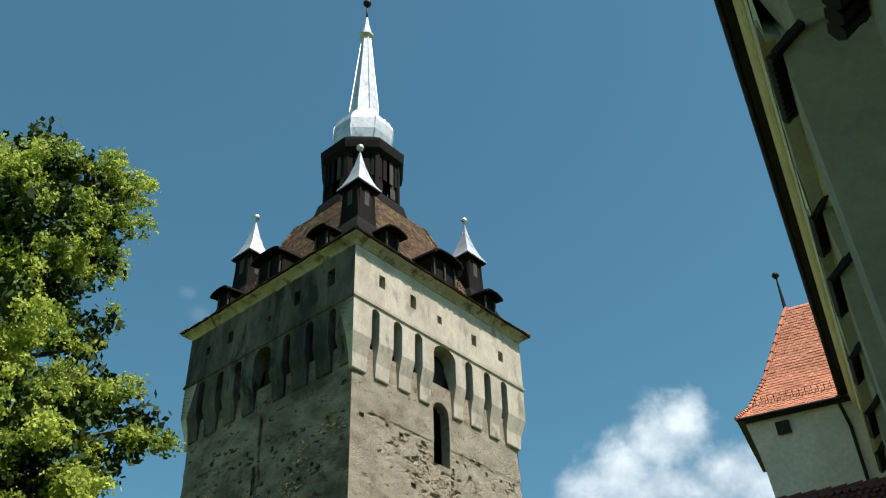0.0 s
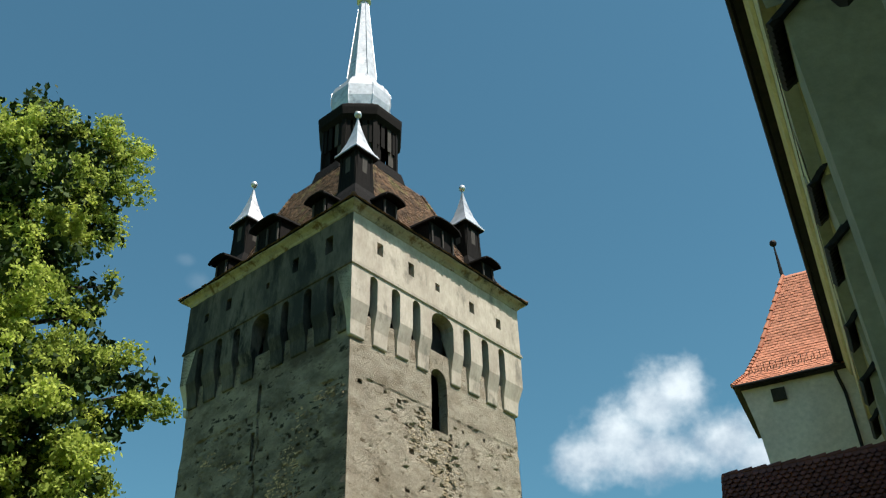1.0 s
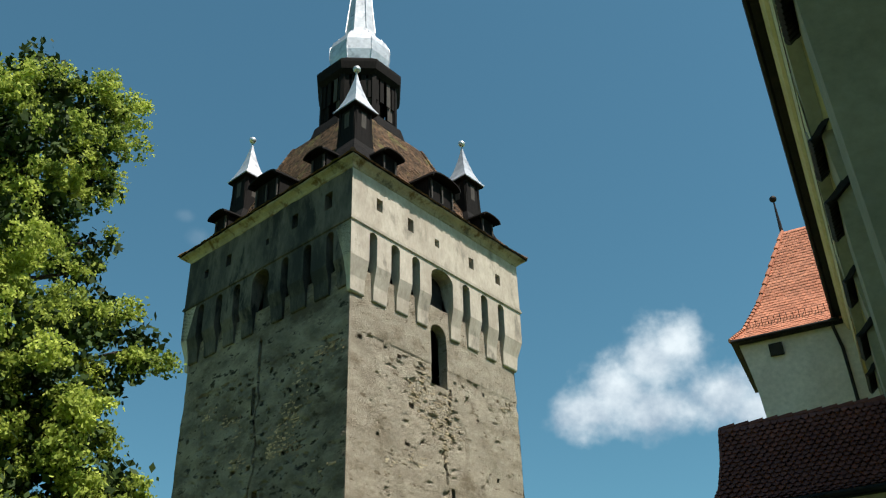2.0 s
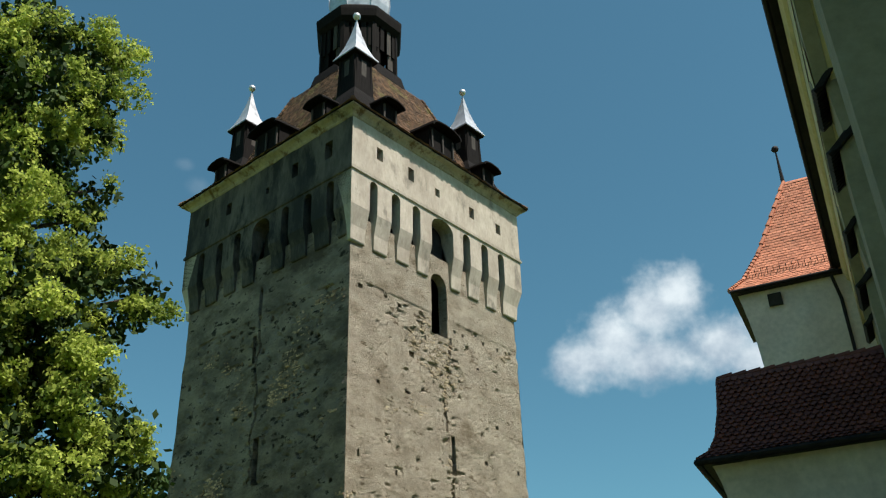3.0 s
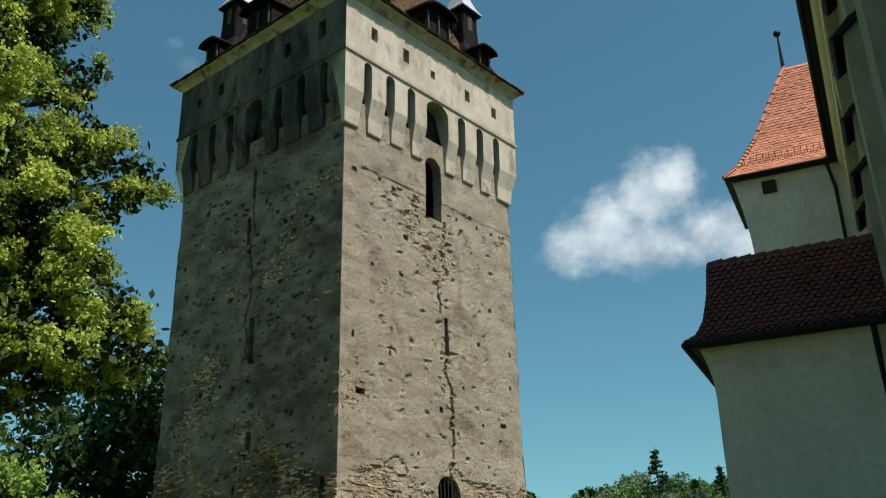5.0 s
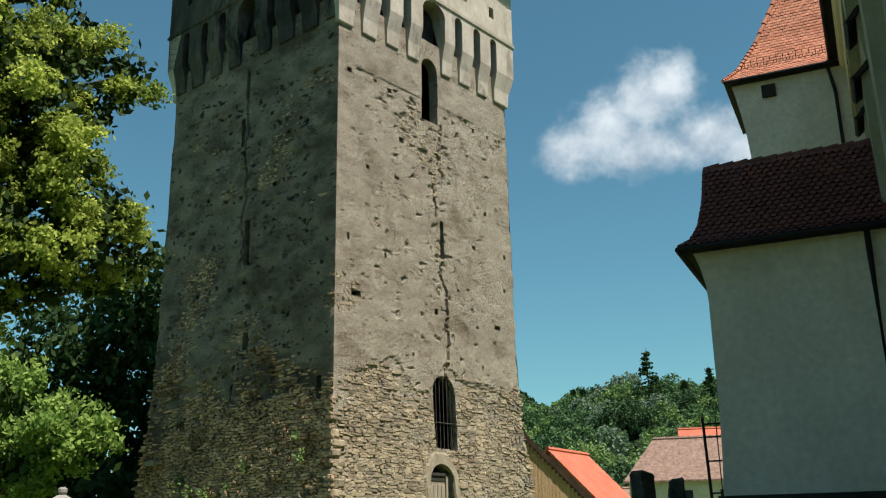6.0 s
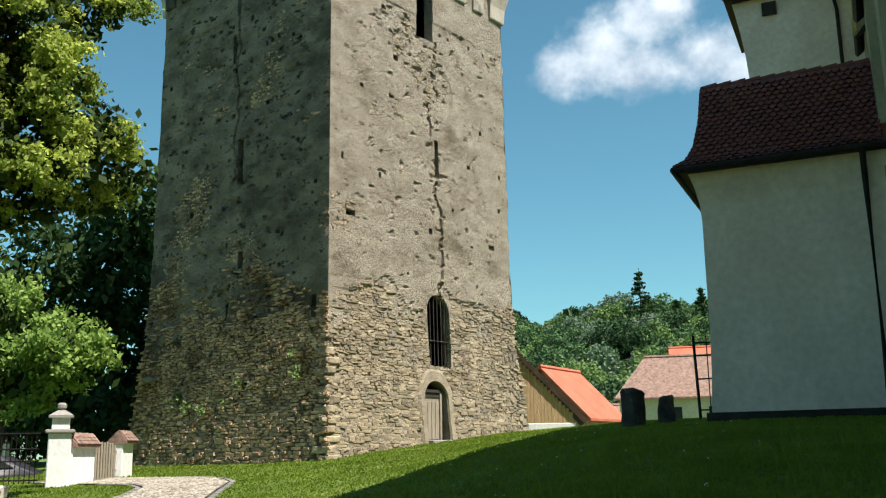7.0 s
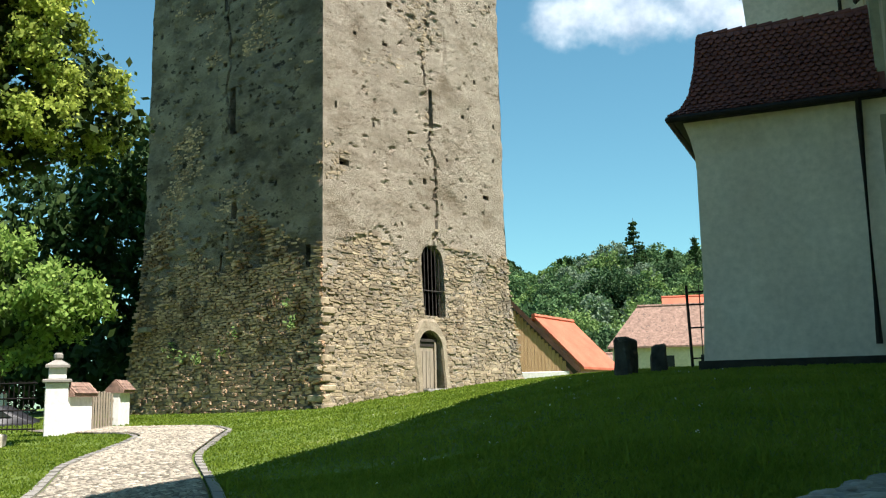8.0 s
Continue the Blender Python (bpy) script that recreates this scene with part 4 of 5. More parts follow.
tube(bm, [(-1.5, B0 + 2.1, 24.22), (0.95, B0 + 2.1, 24.22)], [0.12, 0.12], 6)
part("hip_tiles", bm, TILE_O, broof)
for k in range(13):
    bm = bmesh.new()
    x = 0.1 + k * 0.24
    z = 19.25
    tube(bm, [(x, B0 - 0.02, z - 0.1), (x, B0 - 0.14, z + 0.1), (x, B0 + 0.02, z + 0.22)], [0.018] * 3, 5)
    part("snow_guard", bm, BLACK, broof)
bm = bmesh.new()
loft(bm, [[(-1.6, B0 - 0.46, z), (BW + 0.68, B0 - 0.46, z), (BW + 0.68, B1 + 0.66, z), (-1.6, B1 + 0.66, z)] for z in (18.4, 18.49)])
tube(bm, [(-0.3, B0 - 0.52, 18.46), (BW + 0.68, B0 - 0.52, 18.46)], [0.08, 0.08], 8)
part("eave", bm, BLACK, bt, "black eaves and gutter")
bm = bmesh.new()
tube(bm, [(0.95, B0 + 2.1, 24.2), (0.95, B0 + 2.1, 26.1)], [0.09, 0.03], 6)
ball(bm, (0.95, B0 + 2.1, 26.15), 0.16)
part("finial", bm, BLACK, bt, "black rod finial with ball")
bm = bmesh.new()
tube(bm, [(0.0, B0 - 0.5, 18.3), (-0.15, B0 - 0.2, 17.4), (-0.15, B0 - 0.2, 8.0)], [0.07] * 3, 8)
part("downpipe", bm, BLACK, bt)

# ---- trees ----


def leaf_cloud(tufts, per, spread, size, seed, droop=0.5):
    """Leaves as small folded blades in tufts; returns vertices and faces."""
    r = np.random.RandomState(seed)
    n = len(tufts) * per
    c = np.repeat(np.asarray(tufts), per, 0) + r.normal(0, 1, (n, 3)) * np.array([spread, spread, spread * 0.75])
    a = r.normal(0, 1, (n, 3))
    a[:, 2] -= droop
    a /= np.linalg.norm(a, axis=1)[:, None]
    b = np.cross(a, r.normal(0, 1, (n, 3)))
    b /= np.linalg.norm(b, axis=1)[:, None] + 1e-9
    s = size * r.uniform(0.6, 1.35, (n, 1))
    v = np.stack([c - a * s * 0.55, c + b * s * 0.36, c + a * s * 0.6, c - b * s * 0.36], 1).reshape(-1, 3)
    f = np.arange(n * 4).reshape(-1, 4)
    return v, f


def cloud(name, v, f, material, parent, label="", kind=""):
    me = bpy.data.meshes.new(name)
    me.from_pydata(v.tolist(), [], f.tolist())
    me.materials.append(material)
    ob = new(name, me)
    ob.parent = parent
    return tagged(ob, label, kind=kind)


def on_blobs(blobs, density, seed, shell=0.25, clump=0):
    r = np.random.RandomState(seed)
    out = []
    if clump:
        parts = []
        for x, y, z, rad in blobs:
            for k in range(int(clump * rad * rad)):
                d = r.normal(0, 1, 3)
                d /= np.linalg.norm(d)
                q = r.uniform(0.24, 0.62) * (0.65 + 0.25 * rad)
                k_ = rad * r.uniform(0.72, 1.08)
                parts.append((x + d[0] * k_, y + d[1] * k_, z + d[2] * k_ * 0.95, q))
        blobs = parts
        shell = 0.6
    for x, y, z, rad in blobs:
        n = int(density * rad * rad * 12.6)
        d = r.normal(0, 1, (n, 3))
        d /= np.linalg.norm(d, axis=1)[:, None]
        lump = 1 + 0.16 * np.sin(d[:, :1] * 7 + x * 3) * np.cos(d[:, 2:] * 6 + z)
        out.append(np.array([x, y, z]) + d * rad * lump * (1 - shell * r.uniform(0, 1, (n, 1)) ** 2))
    return np.concatenate(out)


def tree(x, y, blobs, leaf, tall, girth, label, density, per, spread, size, seed, inner=0.5, clump=0):
    z0 = ground_z(x, y)
    ob = thing("tree", pose(x, y, z0), label, "tree")
    bm = bmesh.new()
    tube(bm, [(0, 0, -0.3), (0.1, 0, tall * 0.2), (-0.1, 0.15, tall * 0.5), (0.1, 0, tall * 0.92)], [girth * 1.25, girth, girth * 0.6, girth * 0.1], 10)
    strew(bm, girth * 0.15, 1.2, seed)
    trunk = part("trunk", bm, BARK, ob, smooth=True)
    for bx, by, bz, br in blobs:
        bm = bmesh.new()
        z1 = min(max(bz - br * 1.1 - math.hypot(bx, by) * 0.35, tall * 0.12), tall * 0.85)
        tube(bm, [(0, 0, z1), (bx * 0.5, by * 0.5, (z1 + bz) / 2 + 0.2), (bx, by, bz)], [girth * 0.38, girth * 0.22, girth * 0.05], 6)
        part("limb", bm, BARK, trunk)
    v, f = leaf_cloud(on_blobs(blobs, density, seed, 0.25, clump), per, spread, size, seed + 1)
    crown = cloud("crown", v, f, leaf, ob)
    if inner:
        # crown shade painted as a filling of darker leaves
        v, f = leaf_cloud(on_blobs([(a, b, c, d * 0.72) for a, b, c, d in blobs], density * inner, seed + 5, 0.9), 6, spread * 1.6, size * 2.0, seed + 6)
        cloud("inner_leaves", v, f, LEAF_SHADE, ob, "inner leaves coloured dark for the shade in the crown")
    return ob


# big linden: offsets along the line of sight's side (a) and in depth (b)
LIN = (-12.6, 21.0)
ca, sa = math.cos(radians(-31)), math.sin(radians(-31))
blobs = []
for a, b, z, r in ((0.5, 0, 21.3, 1.5), (2.0, 0.2, 20.9, 1.5), (2.5, -0.3, 19.4, 1.2), (0.8, -1.0, 18.6, 1.7), (2.7, 0, 18.2, 0.95), (3.2, 0.1, 16.4, 0.5),
                   (1.5, -0.8, 16.4, 1.2), (2.7, 0.2, 15.3, 0.75), (0.0, -1.8, 14.5, 1.8), (3.3, 0, 13.9, 1.1), (4.6, 0.1, 13.3, 1.05), (2.6, -1.0, 12.6, 1.4),
                   (4.0, -0.2, 12.1, 0.8), (1.0, -2.0, 11.6, 1.8), (3.5, 0, 10.4, 1.15), (4.7, 0.2, 9.5, 0.95), (5.3, -0.1, 8.3, 0.85), (4.0, -0.8, 8.5, 1.2),
                   (2.4, -1.6, 9.2, 1.5), (0.8, -2.2, 8.4, 1.6), (4.7, 0, 7.5, 0.65), (3.0, -1.0, 7.0, 0.95), (1.6, -1.6, 6.6, 1.0), (-1.5, 0.5, 19.0, 2.4),
                   (-2.6, 0, 14.0, 3.0), (-3.2, 0, 9.0, 3.0), (0.0, 1.8, 12.0, 2.4), (0.2, 1.5, 8.0, 2.2), (0.5, 1.5, 17.0, 2.0),
                   (3.0, -1.8, 9.6, 1.2), (4.5, -0.9, 9.0, 0.85), (1.8, -2.5, 7.7, 1.2), (3.4, -1.7, 7.9, 1.0), (2.2, -2.3, 11.0, 1.2), (0.6, -2.9, 10.0, 1.3)):
    blobs.append((a * ca + b * sa, -a * sa + b * ca, z, r))
tree(LIN[0], LIN[1], blobs, LEAF, 21.0, 0.45, "tall linden tree with yellow-green blossoming foliage", 5.0, 40, 0.11, 0.11, 11, 1.6, 4.0)

tree(-18.6, 41.0, [(0.3, -0.5, 6.2, 1.9), (2.2, -0.6, 5.2, 1.6), (-1.8, -0.4, 5.0, 1.9), (3.6, -0.2, 4.4, 1.2), (1.0, -1.0, 3.9, 1.5), (-2.8, -0.6, 3.2, 1.3), (-0.6, 0.6, 7.6, 1.3)], LEAF_B, 7.5, 0.2,
     "young bright green deciduous tree behind the gate", 2.6, 16, 0.2, 0.22, 21, 0.4, 7.0)
tree(-19.5, 58.0, [(0, 0, 11.0, 3.4), (3.2, 0, 12.0, 3.0), (-4, 0, 11, 3.4), (1.5, 0, 15, 2.8), (-7, 0, 8, 3.0), (4.2, 0, 8, 2.4), (-1, 0, 6, 3.2), (2.5, 0, 4, 2.4), (-5, 0, 4, 2.6)], LEAF_D, 14.0, 0.4,
     "dark green tree standing behind the churchyard", 1.1, 14, 0.5, 0.42, 31, 0.3)
tree(-27.0, 52.0, [(0, 0, 8.0, 3.4), (3.0, 0, 6, 2.8), (-2, 0, 4, 3), (2, 0, 2.6, 2.2), (5.2, 0, 2.2, 1.8), (8.0, -2, 1.8, 1.8), (10.5, -3, 2.0, 1.8), (7, -1, 4.5, 2.2)], LEAF_D, 9.0, 0.3, "dark green tree behind the churchyard gate", 1.1, 14, 0.5, 0.42, 41, 0.3)

# hillside woods
wr = np.random.RandomState(5)
WOODS = [("hillside_trees", LEAF_H, "mid-green deciduous woods on the hillside"), ("hillside_bright_trees", LEAF_H2, "fresh light green trees among the hillside woods"),
         ("hillside_grey_trees", LEAF_H3, "grey-green willowy trees on the hillside"), ("hillside_dark_trees", LEAF_D2, "darker green trees among the hillside woods")]
tufts = [[] for w in WOODS]
for i in range(330):
    az_, d_ = radians(wr.uniform(3.2, 17.5)), wr.uniform(105, 300)
    x, y = d_ * math.sin(az_), d_ * math.cos(az_)
    z = ground_z(x, y)
    r = wr.uniform(1.8, 5.2)
    blob = [(x, y, z + r * 0.8, r)]
    for k in range(5):
        blob.append((x + wr.uniform(-0.8, 0.8) * r, y + wr.uniform(-0.8, 0.8) * r, z + r * wr.uniform(0.7, 1.75), r * wr.uniform(0.35, 0.6)))
    pick = wr.rand()
    tufts[0 if pick < 0.4 else 1 if pick < 0.6 else 2 if pick < 0.74 else 3].append(on_blobs(blob, 0.8, i, 0.12))
for n, (name, leaf, label) in enumerate(WOODS):
    v, f = leaf_cloud(np.concatenate(tufts[n]), 9, 0.3, 0.5, 3 + n, 0.0)
    tagged(cloud(name, v, f, leaf, None), label, "trees", kind="stuff")

far_pts = []
for i in range(5000):
    x, y = wr.uniform(-60, 330), wr.uniform(1050, 1520)
    far_pts.append((x, y, ground_z(x, y) + wr.uniform(0, 5)))
v, f = leaf_cloud(far_pts, 5, 4.0, 8.0, 8, 0.0)
tagged(cloud("mountain_woods", v, f, LEAF_D, None), "dark wooded ridge far behind the village", "trees", kind="stuff")


def conifer(x, y, tall, wide, seed):
    z0 = ground_z(x, y)
    ob = thing("conifer", pose(x, y, z0 - 0.5), "dark green conifer standing above the hillside woods", "tree", "conifers on the hill")
    bm = bmesh.new()
    tube(bm, [(0, 0, 0), (0, 0, tall)], [0.3, 0.04], 6)
    part("trunk", bm, BARK, ob)
    r = np.random.RandomState(seed)
    pts = []
    for k in range(16):
        h = tall * (0.12 + 0.86 * k / 16)
        rad = wide * (1 - k / 16.5)
        for j in range(6):
            a = r.uniform(0, 6.28)
            for q in np.linspace(0.15, 1, 5):
                pts.append((math.cos(a) * rad * q, math.sin(a) * rad * q, h - 0.12 * rad * q + 0.1))
    v, f = leaf_cloud(pts, 5, 0.22, 0.5, seed)
    cloud("crown", v, f, LEAF_D, ob)


for az_, d_, tall, wide in ((12.2, 203, 18.5, 5.6), (7.75, 208, 11.0, 2.3), (8.35, 209, 10.5, 2.1), (15.7, 203, 15.0, 3.4), (14.3, 208, 11.0, 3.0)):
    conifer(d_ * math.sin(radians(az_)), d_ * math.cos(radians(az_)), tall, wide, int(az_ * 10))

# ---- village ----


def polar(az_, d):
    return d * math.sin(radians(az_)), d * math.cos(radians(az_))


def house(name, az_, d, turn, wide, deep, wall_h, roof_h, z0, wall_m, roof_m, label, hip=0.0, over=0.4):
    x, y = polar(az_, d)
    ob = thing(name, pose(x, y, z0, 0, 0, turn), label, "house")
    bm = bmesh.new()
    box(bm, (0, 0, wall_h / 2), (wide, deep, wall_h))
    if not hip:
        for sx in (-1, 1):
            bm.faces.new([bm.verts.new(p) for p in ((sx * wide / 2, -deep / 2, wall_h), (sx * wide / 2, deep / 2, wall_h), (sx * wide / 2, 0, wall_h + roof_h * 0.96))])
    w = part("wall", bm, wall_m, ob)
    bm = bmesh.new()
    a, b = wide / 2 + over, deep / 2 + over
    e = wall_h - roof_h * over / (deep / 2)
    top = wall_h + roof_h
    for sgn in (-1, 1):
        quad = [Vector((-a, sgn * b, e)), Vector((a, sgn * b, e)), Vector((a - hip * roof_h, 0, top)), Vector((-a + hip * roof_h, 0, top))]
        vs = [bm.verts.new(p) for p in quad] + [bm.verts.new(p + Vector((0, 0, 0.15))) for p in quad]
        bm.faces.new(vs[:4])
        bm.faces.new(vs[4:])
        for i in range(4):
            bm.faces.new((vs[i], vs[(i + 1) % 4], vs[4 + (i + 1) % 4], vs[4 + i]))
    if hip:
        for sgn in (-1, 1):
            bm.faces.new([bm.verts.new(p) for p in ((sgn * a, -b, e + 0.1), (sgn * a, b, e + 0.1), (sgn * (a - hip * roof_h), 0, top + 0.1))])
    r = part("roof", bm, roof_m, ob)
    bm = bmesh.new()
    tube(bm, [(-a + hip * roof_h, 0, top + 0.14), (a - hip * roof_h, 0, top + 0.14)], [0.16, 0.16], 6)
    part("ridge", bm, roof_m, r)
    n = max(2, int(wide / 3))
    for k in range(n):
        bm = bmesh.new()
        xx = -wide / 2 + (k + 0.5) * wide / n
        box(bm, (xx, -deep / 2 - 0.02, wall_h * 0.5), (0.9, 0.08, 1.2))
        part("window", bm, GLASS, w)
    return ob

# wooden barn beside the tower
bx, by = polar(5.6, 53.0)
barn = thing("barn", pose(bx, by, 1.4, 0, 0, -6), "brown boarded barn gable on a white plinth", "barn")
part("plinth", solid_box((0.6, 0.5, 0.75), (3.4, 1.0, 1.7), 0.03), WHITE, barn)
for k in range(17):
    x = -1.0 + k * 0.19
    top = 5.72 - (x + 1.3) * 1.06
    bm = bmesh.new()
    box(bm, (x, 0.05 + 0.01 * (k % 2), 1.6 + (top - 1.6) / 2), (0.18, 0.04, max(0.2, top - 1.6)))
    part("board", bm, BARNWOOD, barn)
bm = bmesh.new()
loft(bm, [[(x, y, z) for y in (-0.12, 5.0) for x, z in (((-1.4, 5.9), (-1.3, 6.15)) if y < 0 else ((-1.3, 6.15), (-1.4, 5.9)))], [(x, y, z) for y in (-0.12, 5.0) for x, z in (((2.75, 1.55), (2.9, 1.75)) if y < 0 else ((2.9, 1.75), (2.75, 1.55)))]])
part("roof", bm, surface("weathered_barn_roof", (0.03, 0.018, 0.011), (0.075, 0.042, 0.024), 2, 0.9, 0.4), barn)

house("house", 7.27, 64.7, 58.4, 5.6, 6.0, 3.3, 3.0, 0.4, PINK, ROOF_R, "pink house with a bright red roof below the churchyard")
house("house", 14.9, 84.0, -14, 12.0, 7.5, 3.2, 3.3, 2.6, CREAM, ROOF_P, "cream house with a faded pink tiled hipped roof", 0.75)
house("house", 14.9, 100.0, -12, 3.6, 5.5, 4.8, 2.0, 4.6, CREAM, ROOF_R, "cream house with an orange-red roof among trees")
house("house", 10.6, 100.0, 20, 5.0, 5.0, 2.6, 2.6, 0.6, CREAM, ROOF_P, "small cream house with a faded tiled roof", 0.8)
house("house", 10.0, 88.0, -4, 7.0, 5.0, 2.6, 1.6, 0.2, CREAM, ROOF_P, "low cream house with a faded tiled roof")


for az_, d_, turn_, wide_, roof_ in ((12.5, 172.0, 15, 5.0, ROOF_P), (13.9, 160.0, -20, 4.5, ROOF_P), (11.2, 128.0, 30, 4.0, ROOF_P)):
    hx, hy = polar(az_, d_)
    house("house", az_, d_, turn_, wide_, 4.0, 3.4, 2.0, ground_z(hx, hy) + 1.2, CREAM, roof_, "small pale house half hidden in the hillside trees")


def boulder(x, y, w, d, h, seed, label):
    z = ground_z(x, y)
    bm = solid_box((0, 0, h / 2 - 0.1), (w, d, h), 0.06, None, 0.86)
    bmesh.ops.subdivide_edges(bm, edges=bm.edges[:], cuts=3, use_grid_fill=True)
    strew(bm, 0.09, 2.2, seed)
    ob = new("carved_stone", finish("carved_stone", bm, DARKROCK))
    ob.matrix_world = pose(x, y, z, 0, 2 * (seed % 3 - 1), seed * 17)
    tagged(ob, label, "stone", "old stones on the grass")


x, y = polar(11.45, 24.0)
boulder(x, y, 0.68, 0.4, 1.0, 3, "old grey upright stone block on the grass")
x, y = polar(13.3, 24.6)
boulder(x, y, 0.58, 0.4, 0.82, 5, "smaller dark grey stone block on the grass")

# iron railing beside the sacristy
fx, fy = polar(15.2, 27.5)
rail = thing("iron_railing", pose(fx, fy, ground_z(fx, fy), 0, 0, -30), "thin dark iron railing with a tall post beside the sacristy", "railing")
bm = bmesh.new()
tube(bm, [(0, 0, 0), (-0.06, 0, 2.3)], [0.045, 0.04], 6)
part("post", bm, BLACK, rail)
for z in (0.25, 1.1, 1.75, 2.1):
    bm = bmesh.new()
    tube(bm, [(0, 0, z), (1.6, 0, z)], [0.025, 0.025], 6)
    part("rail", bm, BLACK, rail)
for k in range(4):
    bm = bmesh.new()
    tube(bm, [(0.3 + k * 0.33, 0, 0.1), (0.3 + k * 0.33, 0, 2.3)], [0.016, 0.016], 5)
    part("bar", bm, BLACK, rail)

# ---- gate at the foot of the tower ----
px, py = polar(-21.35, 31.0)
pz = ground_z(px, py)
qx, qy = polar(-19.75, 32.6)
ex, ey = polar(-18.3, 34.2)
gx, gy = polar(-17.75, 35.3)
turn = math.degrees(math.atan2(qy - py, qx - px))
post = thing("gate_post", pose(px, py, pz - 0.12, 0, 0, 20) @ Matrix.Diagonal((0.9, 0.9, 0.93, 1)), "white plastered gate post with a moulded stone cap", "gate post")
part("shaft", solid_box((0, 0, 0.85), (0.72, 0.6, 1.9), 0.03), WHITE, post)
part("cap_slab", solid_box((0, 0, 1.85), (0.92, 0.8, 0.12), 0.03), KERB, post)
part("pedestal", solid_box((0, 0, 2.1), (0.56, 0.48, 0.38), 0.02), WHITE, post)
bm = bmesh.new()
loft(bm, [[(x, y * 0.9, z) for x, y, z in square(h, zz)] for h, zz in ((0.38, 2.28), (0.38, 2.36), (0.12, 2.52))])
part("hat", bm, KERB, post)
bm = bmesh.new()
loft(bm, [ring(10, r, z) for r, z in ((0.08, 2.5), (0.15, 2.6), (0.15, 2.7), (0.09, 2.76))])
part("knob", bm, KERB, post)


def garden_wall(x0, y0, x1, y1, h, label):
    d = math.dist((x0, y0), (x1, y1))
    ob = thing("garden_wall", pose(x0, y0, ground_z((x0 + x1) / 2, (y0 + y1) / 2) - 0.1, 0, 0, math.degrees(math.atan2(y1 - y0, x1 - x0))), label, "wall", "whitewashed walls by the gate")
    part("wall", solid_box((d / 2, 0, h / 2), (d, 0.34, h), 0.03), WHITE, ob)
    bm = bmesh.new()
    loft(bm, [[(x, y, z) for y, z in ((-0.3, h - 0.05), (-0.3, h + 0.04), (0, h + 0.36), (0.3, h + 0.04), (0.3, h - 0.05))] for x in (-0.05, d + 0.08)])
    cap = part("coping", bm, ROOF_P, ob, "faded orange tile coping")
    for sgn in (-1, 1):
        for n in range(3):
            k = 0.0
            while k < d:
                bm = bmesh.new()
                c = Vector((k + 0.09, sgn * (0.26 - n * 0.09), h + 0.12 + n * 0.1))
                box(bm, c, (0.17, 0.2, 0.03), Matrix.Translation(c) @ Matrix.Rotation(sgn * -0.75, 4, "X") @ Matrix.Translation(-c))
                part("tile", bm, ROOF_P, cap)
                k += 0.18


garden_wall(px + 0.15, py + 0.25, qx, qy, 1.25, "whitewashed garden wall with orange tile coping")
garden_wall(ex, ey, gx, gy, 1.25, "short whitewashed wall stub with tile coping")
pick = thing("picket_gate", pose(qx, qy, ground_z(qx, qy), 0, 0, math.degrees(math.atan2(ey - qy, ex - qx))), "grey weathered wooden picket gate, closed", "gate")
d = math.dist((qx, qy), (ex, ey))
for k in range(9):
    part("picket", solid_box((0.2 + k * (d - 0.4) / 8, 0, 0.62), (0.11, 0.035, 1.1 + 0.14 * math.sin(k / 8 * math.pi) + 0.06 * (k % 2)), 0.01), DOORWOOD, pick)
for z in (0.35, 0.95):
    part("rail", solid_box((d / 2, 0.05, z), (d, 0.05, 0.09), 0.01), DOORWOOD, pick)
gate = thing("iron_gate", pose(px - 0.55, py - 0.1, pz, 0, 0, 172), "rusty iron bar gate standing open beside the post", "gate")
for k in range(16):
    bm = bmesh.new()
    tube(bm, [(0.1 + k * 0.16, 0, 0.1), (0.1 + k * 0.16, 0, 1.62)], [0.014, 0.014], 5)
    part("bar", bm, BLACK, gate)
for z in (0.2, 0.75, 1.1, 1.55):
    bm = bmesh.new()
    tube(bm, [(0, 0, z), (2.7, 0, z)], [0.025, 0.025], 5)
    part("rail", bm, BLACK, gate)
cx_, cy_ = polar(-25.2, 41.0)
cz = ground_z(cx_, cy_) - 0.7
car = thing("car", pose(cx_, cy_, cz, 0, 0, 8), "dark parked car seen behind the gate", "car")
bm = bmesh.new()
prof = [(-2.1, 0.35), (-2.15, 0.75), (-1.9, 0.95), (-1.1, 1.02), (-0.5, 1.45), (0.9, 1.5), (1.7, 1.05), (2.1, 0.9), (2.12, 0.35)]
loft(bm, [[(x, y, z) for x, z in prof] for y in (-0.85, 0.85)])
bmesh.ops.bevel(bm, geom=bm.edges[:], offset=0.06, segments=2, affect="EDGES")
body = part("body", bm, CARPAINT, car, smooth=True)
bm = bmesh.new()
loft(bm, [[(x, y, z) for x, z in ((-0.95, 1.05), (-0.45, 1.38), (0.85, 1.42), (1.45, 1.06))] for y in (-0.87, 0.87)])
part("side_window", bm, GLASS, body)
for x in (-1.35, 1.35):
    for y in (-0.8, 0.8):
        bm = bmesh.new()
        tube(bm, [(x, y - 0.1, 0.32), (x, y + 0.1, 0.32)], [0.32, 0.32], 16)
        part("wheel", bm, BLACK, car)
fl = thing("flower_bed", pose(cx_ - 1.5, cy_ + 4.0, ground_z(cx_, cy_ + 4), 0, 0, 4), "row of red flowers above a low wall behind the car", "flowers")
part("trough", solid_box((-1.4, 0, 0.6), (4.2, 0.4, 1.2), 0.03), WHITE, fl)
